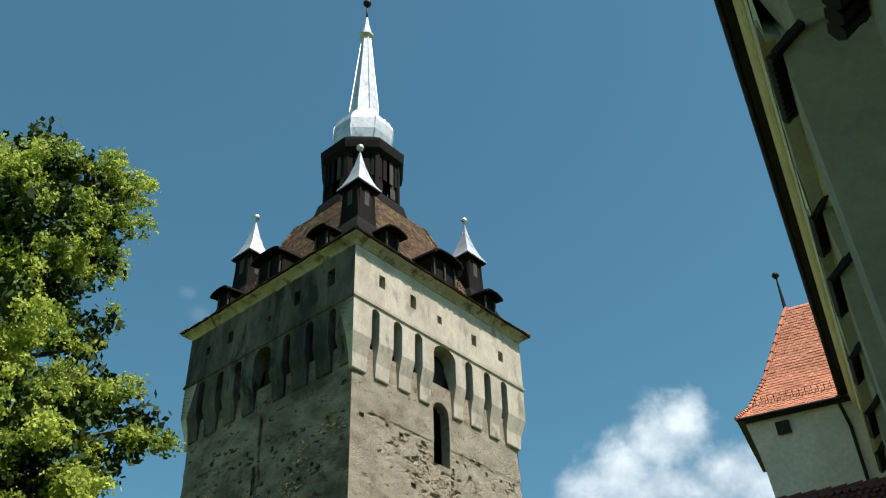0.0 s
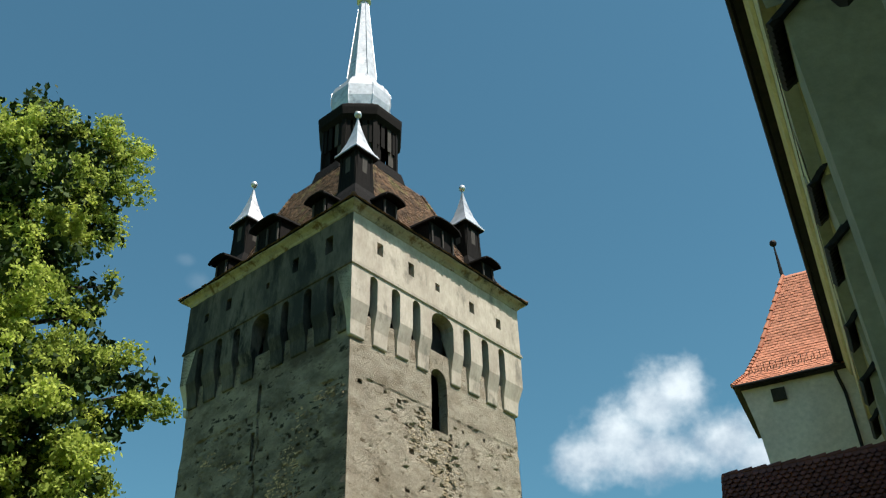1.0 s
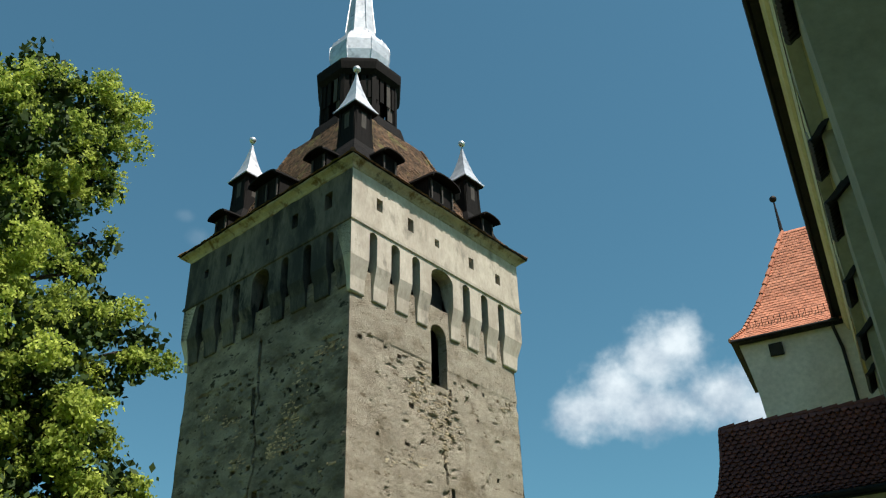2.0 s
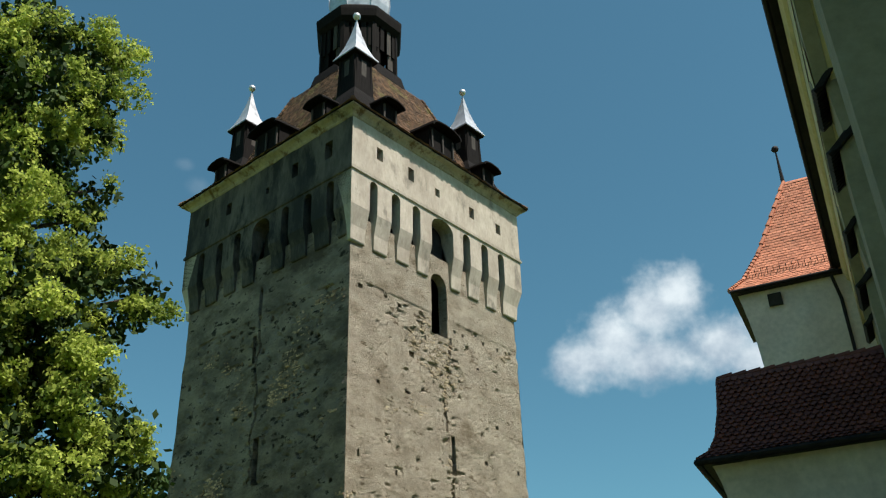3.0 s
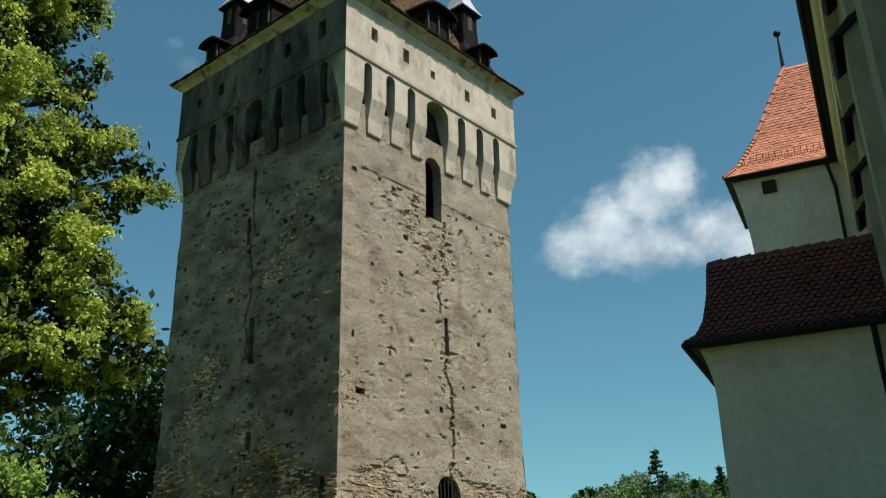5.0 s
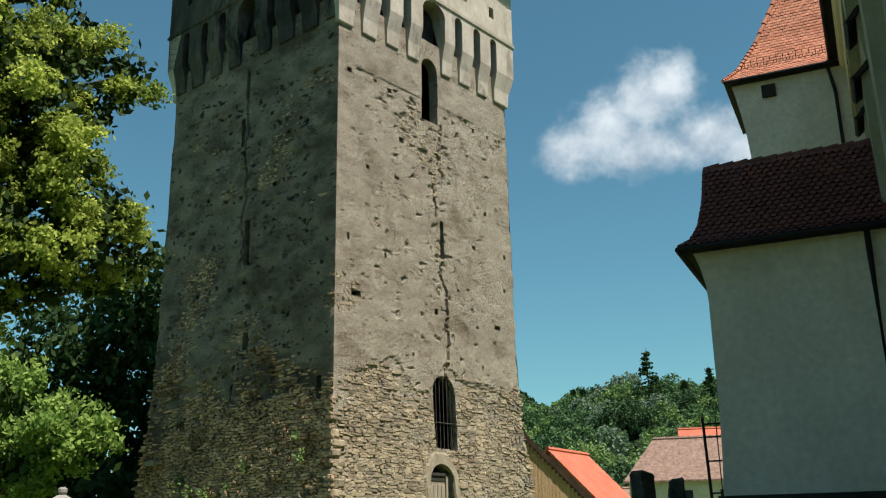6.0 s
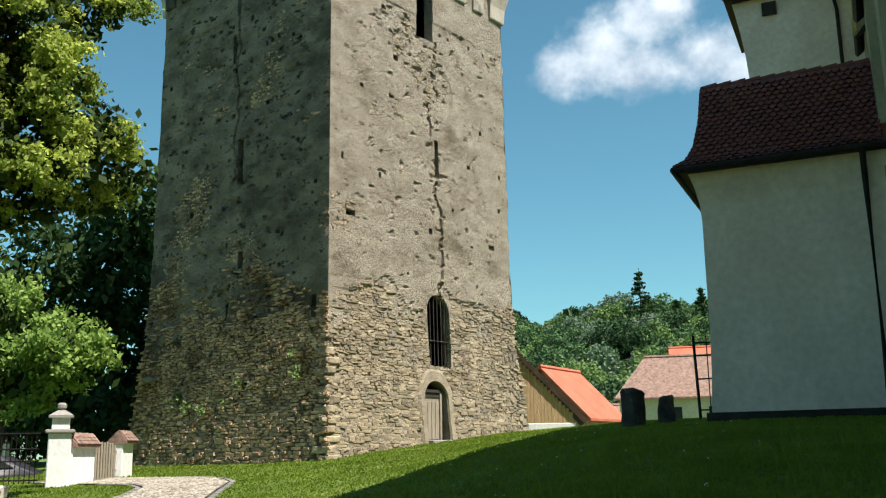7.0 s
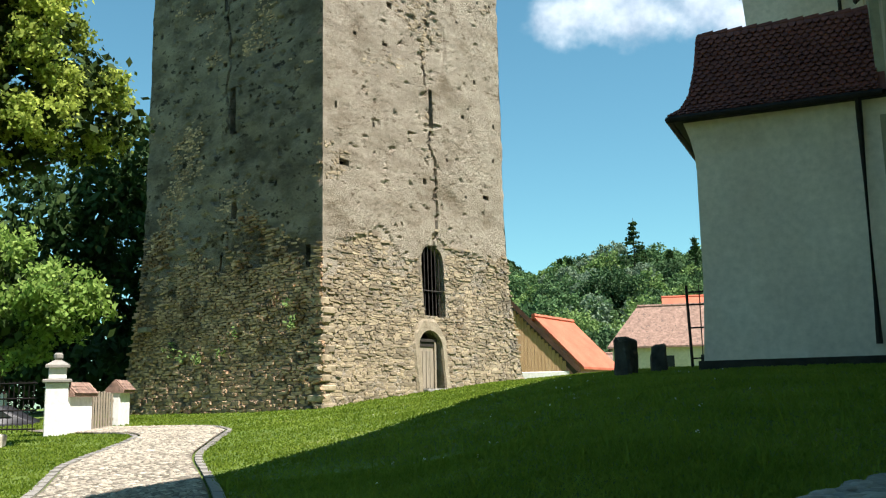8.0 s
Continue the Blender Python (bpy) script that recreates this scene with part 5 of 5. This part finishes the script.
v, f = leaf_cloud([(x, 0, 1.3) for x in np.arange(-3.4, 0.6, 0.1)], 12, 0.12, 0.14, 77)
cloud("blossoms", v, f, FLOWER, fl)

# ---- cobbled path and apron ----
PATH = [(-1.6, -6.0), (-2.2, 2.0), (-3.0, 8.0), (-4.3, 13.4), (-5.7, 18.3), (-6.3, 22.6), (-6.8, 26.2), (-8.2, 28.8), (-10.6, 30.6), (-12.6, 32.5)]


def path_at(t):
    t = max(0.0, min(len(PATH) - 1.001, t))
    i = int(t)
    f = t - i
    p = [Vector(PATH[max(0, min(len(PATH) - 1, i + k))]) for k in (-1, 0, 1, 2)]
    c = 0.5 * ((2 * p[1]) + (-p[0] + p[2]) * f + (2 * p[0] - 5 * p[1] + 4 * p[2] - p[3]) * f * f + (-p[0] + 3 * p[1] - 3 * p[2] + p[3]) * f ** 3)
    return c


def path_side(t):
    d = (path_at(t + 0.05) - path_at(t - 0.05)).normalized()
    return Vector((d.y, -d.x))


HALFW = 1.1
verts, faces = [], []
ts = np.linspace(0, len(PATH) - 1.01, 120)
for t in ts:
    for k in (-1, -0.5, 0, 0.5, 1):
        p = path_at(t) + path_side(t) * k * HALFW
        verts.append((p.x, p.y, ground_z(p.x, p.y) + 0.04))
for i in range(len(ts) - 1):
    for k in range(4):
        faces.append((i * 5 + k, i * 5 + k + 1, i * 5 + k + 6, i * 5 + k + 5))
path = tagged(raw("path", verts, faces, EARTH), "pale cobbled footpath with flat kerbstones", "path", kind="structure")


def dome(c, rx, ry, h, turn_):
    vs = []
    for s, z in ((1.0, 0.0), (0.8, 0.7), (0.35, 1.0)):
        for i in range(6):
            a = turn_ + i * math.pi / 3
            vs.append((c[0] + rx * s * math.cos(a), c[1] + ry * s * math.sin(a), c[2] + h * z))
    fs = [(r * 6 + i, r * 6 + (i + 1) % 6, (r + 1) * 6 + (i + 1) % 6, (r + 1) * 6 + i) for r in range(2) for i in range(6)] + [tuple(range(12, 18))]
    return vs, fs


shapes = []
for k in range(8):
    vs, fs = dome((0, 0, 0), 1.0, rng.uniform(0.65, 1.0), 0.55, rng.uniform(0, 6))
    me = bpy.data.meshes.new("cobble")
    me.from_pydata(vs, [], fs)
    me.materials.append(PEBBLE_P)
    shapes.append(me)
verts, faces, single = [], [], 0
for i in range(17000):
    t = rng.uniform(0.2, 8.6)
    k = rng.uniform(-0.96, 0.96)
    p = path_at(t) + path_side(t) * k * HALFW
    r = rng.uniform(0.026, 0.062)
    z = ground_z(p.x, p.y) + 0.03
    if single < 280 and 2.75 < t < 3.6:
        ob = new("cobble", shapes[i % 8])
        ob.parent = path
        ob.location, ob.scale, ob.rotation_euler = (p.x, p.y, z), (r * 1.2, r * 1.2, r), (0, 0, rng.uniform(0, 6))
        single += 1
    else:
        vs, fs = dome((p.x, p.y, z), r, r * rng.uniform(0.7, 1), r * 0.5, rng.uniform(0, 6))
        b = len(verts)
        verts += vs
        faces += [tuple(b + j for j in q) for q in fs]
tagged(raw("cobbles", verts, faces, PEBBLE, path), kind="stuff")
for side in (-1, 1):
    t = 1.5
    while t < 7.4:
        p = path_at(t) + path_side(t) * side * (HALFW + 0.12)
        q = path_at(t + 0.12) + path_side(t + 0.12) * side * (HALFW + 0.12)
        m = (p + q) / 2
        bm = bmesh.new()
        box(bm, (0, 0, 0), (math.dist(p, q) * 0.99, 0.14, 0.2))
        o = part("kerbstone", bm, KERB, path)
        o.matrix_local = pose(m.x, m.y, ground_z(m.x, m.y) - 0.065, 0, 0, math.degrees(math.atan2(q.y - p.y, q.x - p.x)))
        t += 0.12
verts, faces = [], []
lines = [(s, w) for s in np.arange(2, 9.3, 0.5) for w in (-2.0, -1.2, -0.4, 0.75)]
for s, w in lines:
    w2 = w if w < 0 else max(1.0 - max(0, s - 6.0) * 0.55, -0.3)
    p = along(s, w2, 0)
    verts.append((p.x, p.y, ground_z(p.x, p.y) + 0.03))
n = len(lines) // 4
for i in range(n - 1):
    for k in range(3):
        faces.append((i * 4 + k, i * 4 + k + 1, i * 4 + k + 5, i * 4 + k + 4))
apron = tagged(raw("pavement", verts, faces, GREYSTONE), "grey cobbled strip along the church", "pavement", kind="structure")
verts, faces = [], []
for i in range(2600):
    s = rng.uniform(2.1, 9.0)
    w = rng.uniform(-1.0, max(0.97 - max(0, s - 6.0) * 0.55, -0.3))
    p = along(s, w, 0)
    r = rng.uniform(0.05, 0.09)
    vs, fs = dome((p.x, p.y, ground_z(p.x, p.y) + 0.02), r * 1.3, r * 0.8, r * 0.5, rng.uniform(0, 6))
    b = len(verts)
    verts += vs
    faces += [tuple(b + j for j in q) for q in fs]
COB2 = surface("grey_cobbles", (0.2, 0.2, 0.19), (0.34, 0.33, 0.31), 2.0, 0.85, 0.4, 25.0, island=0.3)
tagged(raw("cobbles", verts, faces, COB2, apron), kind="stuff")

# rubble lying by the gate
for k in range(12):
    x, y = polar(-26.6 + k * 0.22, 26.0 + (k % 3) * 0.5)
    bm = solid_box((0, 0, 0.12), (rng.uniform(0.3, 0.55), rng.uniform(0.3, 0.45), rng.uniform(0.25, 0.5)), 0.05)
    strew(bm, 0.08, 3.0, k)
    o = new("rubble_stone", finish("rubble_stone", bm, PEBBLE_P))
    o.matrix_world = pose(x, y, ground_z(x, y) + 0.02, 0, 0, k * 40)
    tagged(o, "pale loose rubble stone lying on grass", "stone", "loose stones by the gate")

# ---- grass ----


def grass(name, count, dmin, dmax, tall, seed, label):
    r = np.random.RandomState(seed)
    az_ = np.radians(r.uniform(-29, 29, count))
    d = dmin * (dmax / dmin) ** r.uniform(0, 1, count)
    x, y = d * np.sin(az_), d * np.cos(az_)
    s, w = x * U.x + y * U.y, x * NL.x + y * NL.y
    lu = np.array(TOWER[:2])
    c, sn = math.cos(radians(TOWER[2])), math.sin(radians(TOWER[2]))
    tu, tv = (x - lu[0]) * c + (y - lu[1]) * sn, -(x - lu[0]) * sn + (y - lu[1]) * c
    keep = ~((np.abs(tu) < 6.5) & (np.abs(tv) < 6.5)) & ~((w < -0.6)) & ~((s > 22.8) & (w < 3.4))
    keep &= ~((s < 8.6) & (w < 0.97 - np.maximum(0, s - 6) * 0.55))
    pp = np.array([tuple(path_at(t)) for t in np.linspace(0, 7.9, 90)])
    for p in pp:
        keep &= (x - p[0]) ** 2 + (y - p[1]) ** 2 > (HALFW + 0.15) ** 2
    x, y, d = x[keep], y[keep], d[keep]
    n = len(x)
    z = np.array([ground_z(a, b) for a, b in zip(x, y)])
    patch = np.array([noise.noise(Vector((a * 0.6, b * 0.6, 1))) for a, b in zip(x, y)])
    h = tall * (0.6 + 0.9 * r.uniform(0, 1, n)) * (1 + 0.5 * patch) * (0.8 + 0.012 * d)
    a = r.uniform(0, 6.28, n)
    wd = (0.005 + 0.0008 * d) * r.uniform(0.7, 1.3, n)
    lean = r.normal(0, 0.35, (n, 2)) * h[:, None]
    base = np.stack([x, y, z - 0.01], 1)
    side = np.stack([np.cos(a) * wd, np.sin(a) * wd, 0 * a], 1)
    mid = base + np.stack([lean[:, 0] * 0.35, lean[:, 1] * 0.35, h * 0.6], 1)
    tip = base + np.stack([lean[:, 0], lean[:, 1], h], 1)
    v = np.stack([base - side, base + side, mid + side * 0.7, tip, mid - side * 0.7], 1).reshape(-1, 3)
    f = np.arange(n * 5).reshape(-1, 5)
    tagged(cloud(name, v, f, BLADE, None), label, "grass", kind="stuff")


grass("grass", 210000, 6.0, 46, 0.042, 2, "short green grass on the churchyard slope")
grass("tall_grass", 450, 8, 16, 0.2, 3, "taller seeding grass stalks in the lawn")

daisy = []
for i in range(40):
    x, y = polar(rng.uniform(-6, 24), rng.uniform(9, 24))
    if x * NL.x + y * NL.y > 1.2:
        daisy.append((x, y, ground_z(x, y) + 0.09))
v, f = leaf_cloud(daisy, 4, 0.01, 0.02, 55, 0.0)
tagged(cloud("daisies", v, f, WHITE, None), "small white daisies scattered in the grass", "flowers", kind="stuff")

# ---- cloud: a far white backdrop in the open sky ----


def cloud_sheet(name, az_, el, wide, tall, seed, density, label):
    """A piece of the far sky dome that carries one soft cloud."""
    m = bpy.data.materials.new(name)
    m.use_nodes = True
    nt = m.node_tree
    nt.nodes.clear()
    out = nt.nodes.new("ShaderNodeOutputMaterial")
    uv = nt.nodes.new("ShaderNodeTexCoord")
    sep = nt.nodes.new("ShaderNodeSeparateXYZ")
    nt.links.new(uv.outputs["Object"], sep.inputs[0])

    def math_(op, a, b=None, c=None):
        n = nt.nodes.new("ShaderNodeMath")
        n.operation = op
        for i, v in enumerate((a, b, c)):
            if v is None:
                continue
            if isinstance(v, (int, float)):
                n.inputs[i].default_value = v
            else:
                nt.links.new(v, n.inputs[i])
        return n.outputs[0]

    def fog(scale, off, detail=7.0, ro=0.55):
        mp = nt.nodes.new("ShaderNodeMapping")
        mp.inputs["Location"].default_value = (seed + off, 0, seed)
        n = nt.nodes.new("ShaderNodeTexNoise")
        n.inputs["Scale"].default_value, n.inputs["Detail"].default_value, n.inputs["Roughness"].default_value = scale, detail, ro
        nt.links.new(uv.outputs["Object"], mp.inputs[0])
        nt.links.new(mp.outputs[0], n.inputs["Vector"])
        return n.outputs[0]

    x, y = sep.outputs[0], sep.outputs[1]
    return m, nt, out, x, y, math_, fog


def dome_patch(name, az_, el, wide, tall, material, label):
    d = 3000.0
    c = Vector((math.sin(radians(az_)) * math.cos(radians(el)), math.cos(radians(az_)) * math.cos(radians(el)), math.sin(radians(el)))) * d
    k = d * math.tan(radians(1.0))
    verts = [(x * wide / 2, y * tall / 2, 0) for y in np.linspace(-1, 1, 9) for x in np.linspace(-1, 1, 9)]
    faces = [(j * 9 + i, j * 9 + i + 1, (j + 1) * 9 + i + 1, (j + 1) * 9 + i) for j in range(8) for i in range(8)]
    ob = raw(name, verts, faces, material)
    ob.matrix_world = look(c, EYE) @ Matrix.Rotation(math.pi, 4, "Y") @ Matrix.Diagonal((k, k, 1, 1))
    ob.visible_shadow = False
    return tagged(ob, label, "cloud", kind="structure")


def make_cloud(name, az_, el, wide, tall, seed, lobes, strength, edge, label):
    m, nt, out, x, y, math_, fog = cloud_sheet(name, az_, el, wide, tall, seed, 1.0, label)
    total = None
    for lx, ly, rx, ry in lobes:
        a = math_("DIVIDE", math_("SUBTRACT", x, lx), rx)
        b = math_("DIVIDE", math_("SUBTRACT", y, ly), ry)
        g = math_("SUBTRACT", 1.0, math_("SQRT", math_("ADD", math_("MULTIPLY", a, a), math_("MULTIPLY", b, b))))
        total = g if total is None else math_("SMOOTH_MAX", total, g, 0.25)
    shape = math_("ADD", total, math_("MULTIPLY", math_("SUBTRACT", fog(0.5, 0.0, 6.0, 0.5), 0.5), 0.95))
    shape = math_("ADD", shape, math_("MULTIPLY", math_("SUBTRACT", fog(1.6, 3.0, 5.0, 0.5), 0.5), 0.4))
    ra = nt.nodes.new("ShaderNodeMapRange")
    ra.interpolation_type = "SMOOTHSTEP"
    ra.inputs[1].default_value, ra.inputs[2].default_value, ra.inputs[4].default_value = 0.0, edge, strength
    nt.links.new(shape, ra.inputs[0])
    tone = nt.nodes.new("ShaderNodeMapRange")
    tone.inputs[1].default_value, tone.inputs[2].default_value = 0.3, 0.7
    nt.links.new(math_("ADD", fog(0.5, 7.0, 5.0), math_("MULTIPLY", y, 0.035)), tone.inputs[0])
    mix = nt.nodes.new("ShaderNodeMix")
    mix.data_type = "RGBA"
    mix.inputs[6].default_value, mix.inputs[7].default_value = (0.30, 0.37, 0.43, 1), (0.62, 0.67, 0.68, 1)
    nt.links.new(tone.outputs[0], mix.inputs[0])
    em = nt.nodes.new("ShaderNodeEmission")
    nt.links.new(mix.outputs[2], em.inputs[0])
    em.inputs[1].default_value = CLOUD_LIGHT
    tr = nt.nodes.new("ShaderNodeBsdfTransparent")
    ms = nt.nodes.new("ShaderNodeMixShader")
    nt.links.new(ra.outputs[0], ms.inputs[0])
    nt.links.new(tr.outputs[0], ms.inputs[1])
    nt.links.new(em.outputs[0], ms.inputs[2])
    nt.links.new(ms.outputs[0], out.inputs[0])
    dome_patch(name, az_, el, wide, tall, m, label)


CLOUD_LIGHT = 0.76
CLOUD_AZ, CLOUD_EL = 13.04, 23.4
CLOUD_LOBES = ((-3.9, -0.9, 2.9, 2.0), (-1.9, 0.1, 3.2, 2.6), (0.3, 1.6, 2.9, 2.9), (1.7, 2.4, 2.4, 2.2), (0.0, -1.3, 5.2, 1.9), (3.9, -1.0, 2.8, 2.2), (5.6, -2.0, 2.6, 1.7))
make_cloud("cloud", CLOUD_AZ, CLOUD_EL, 20, 14, 4.0, CLOUD_LOBES, 0.97, 0.8, "white summer cumulus cloud in the blue sky")
make_cloud("cloud", -17.4, 33.0, 5, 5, 9.0, ((0.1, -0.2, 0.9, 0.8), (-0.8, 0.9, 0.8, 0.5)), 0.11, 0.9, "faint wisp of white cloud in the sky")

# ---- rubble masonry of the tower foot, stone by stone ----
stone_shapes = {}
for key, mat_ in (("lit", STONE_P), ("north", STONE_NP)):
    stone_shapes[key] = []
    for k in range(10):
        vs = []
        for d, g in ((0.0, 0.5), (0.65, 0.485), (1.0, 0.41)):
            for a, b in ((-1, -1), (0, -1.08), (1, -1), (1.05, 0), (1, 1), (0, 1.08), (-1, 1), (-1.05, 0)):
                j = 0.0 if d == 0 else 0.1
                vs.append((a * g + rng.uniform(-j, j), -d, b * g + rng.uniform(-j, j)))
        fs = [(r * 8 + i, r * 8 + (i + 1) % 8, (r + 1) * 8 + (i + 1) % 8, (r + 1) * 8 + i) for r in range(2) for i in range(8)] + [tuple(range(16, 24))]
        me = bpy.data.meshes.new("stone")
        me.from_pydata(vs, [], fs)
        me.materials.append(mat_)
        stone_shapes[key].append((me, vs, fs))


def masonry(face, holes, key, joined, z_top, wall, single_box):
    verts, faces, made = [], [], 0
    z = 0.5
    while z < 20.5:
        low = z < z_top
        ch = rng.uniform(0.055, 0.125) + 0.07 * max(0.0, min(1.0, (4.2 - z) / 2.0)) * rng.uniform(0.2, 1.0) if low else rng.uniform(0.06, 0.11)
        u = -5.95 - (half(z) - 5.95) + rng.uniform(0, 0.2)
        end = half(z)
        while u < end - 0.14:
            w = rng.choice((0.11, 0.15, 0.2, 0.26, 0.34, 0.46)) * rng.uniform(0.85, 1.2) * ((1.5 if z < 4.0 else 1.25) if low else 0.7)
            w = min(w, end - u)
            wave = 0.07 * noise.noise(Vector((u * 0.7, z * 0.5, face + 4)))
            cu, cz = u + w / 2, z + ch / 2 + wave + rng.uniform(-0.02, 0.02)
            u += w
            n = noise.noise(Vector((cu * 0.4, cz * 0.4, face + 0.5))) + 0.5 * noise.noise(Vector((cu * 1.3, cz * 1.3, face)))
            bare = (z_top - cz) * 0.42 + n * 1.1
            if face == 0:
                bare = max(bare, 0.75 - abs(cu - crack_u(cz)) * 0.9 + n * 0.8 - (0.3 if cz > 9 else 0)) if cz < 20 else bare
                if cz > 17.5 and -4.0 < cu < 1.5:
                    bare = max(bare, 0.62 + n - abs(cu + 0.9 + (cz - 19) * 0.5) * 0.28)
            if not low:
                bare = max(bare, n * 1.15 - (0.22 if face == 0 else 0.0))
            if bare < rng.uniform(0.1, 0.85) + (0.25 if not low and face == 0 else 0.0):
                continue
            if any(h[0] - w * 0.35 < cu < h[1] + w * 0.35 and h[2] - ch * 0.4 < cz < h[3] + ch * 0.4 for h in holes):
                continue
            lift = rng.uniform(0.03, 0.085) if low else rng.uniform(0.02, 0.06)
            if face == 1 and low:
                lift *= 1.7
            d = rough(cu, cz, face) - 0.03
            c = face_point(face, max(-5.9, min(5.9, cu)), cz, d) if abs(cu) <= 5.9 else on_face(face, cu, half(cz) + d, cz)
            turn_ = 0.0 if face == 0 else -math.pi / 2
            tilt = rng.gauss(0, 0.09)
            gap_ = 0.88 if face == 1 else 0.97
            me, vs, fs = stone_shapes[key][rng.randrange(10)]
            m = Matrix.Translation(c) @ Matrix.Rotation(turn_, 4, "Z") @ Matrix.Rotation(tilt, 4, "Y") @ Matrix.Diagonal((w * rng.uniform(0.88, 1.0) * gap_, lift, ch * rng.uniform(0.78, 1.12) * gap_, 1))
            if made < 290 and single_box[0] < cu < single_box[1] and single_box[2] < cz < single_box[3]:
                ob = new("stone", me)
                ob.parent = wall
                ob.matrix_local = m
                made += 1
            else:
                b = len(verts)
                verts += [m @ Vector(v) for v in vs]
                faces += [tuple(b + j for j in q) for q in fs]
        z += ch
    tagged(raw("masonry", verts, faces, joined, wall), kind="stuff")


masonry(0, HOLES_A, "lit", STONE, 8.2, walls[0], (-6.4, 0.5, 1.0, 4.2))
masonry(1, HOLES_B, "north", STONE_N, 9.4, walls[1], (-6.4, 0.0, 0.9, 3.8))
# weeds rooted in the shaded face
for k, (u, z, r) in enumerate(((3.1, 3.9, 0.3), (2.2, 3.6, 0.25), (1.0, 3.5, 0.28), (-0.4, 3.6, 0.2), (-1.2, 4.4, 0.2), (-4.6, 4.5, 0.3), (-4.2, 5.3, 0.25))):
    v, f = leaf_cloud(on_blobs([(0, 0, 0, r)], 12, k, 0.9), 5, 0.06, 0.12, 300 + k)
    ob = cloud("weed", v, f, LEAF_H2, None)
    p = tower.matrix_world @ face_point(1, u, z, 0.12)
    ob.location = p
    tagged(ob, "green weed tuft rooted in the stone wall", "plant", "weeds on the tower wall", "stuff")

# large quoins at the near corner, and a floodlight on the shaded face
for k in range(13):
    z = 1.0 + k * 0.36
    a, b = (0.75, 0.45) if k % 2 else (0.45, 0.75)
    h = half(z) + 0.03
    bm = solid_box((0, 0, 0), (a * rng.uniform(0.85, 1.1), b * rng.uniform(0.85, 1.1), rng.uniform(0.24, 0.33)), 0.04)
    strew(bm, 0.05, 3.0, k)
    q = part("quoin", bm, STONE_P, walls[0])
    q.location = (-h + a / 2 - 0.05, -h + b / 2 - 0.05, z)
lamp = new("floodlight", finish("floodlight", solid_box((0, 0, 0), (0.3, 0.7, 0.22), 0.03), KERB))
lamp.matrix_world = tower.matrix_world @ Matrix.Translation(face_point(1, 5.1, 4.9, 0.16))
tagged(lamp, "small grey floodlight fixed to the tower wall", "floodlight")
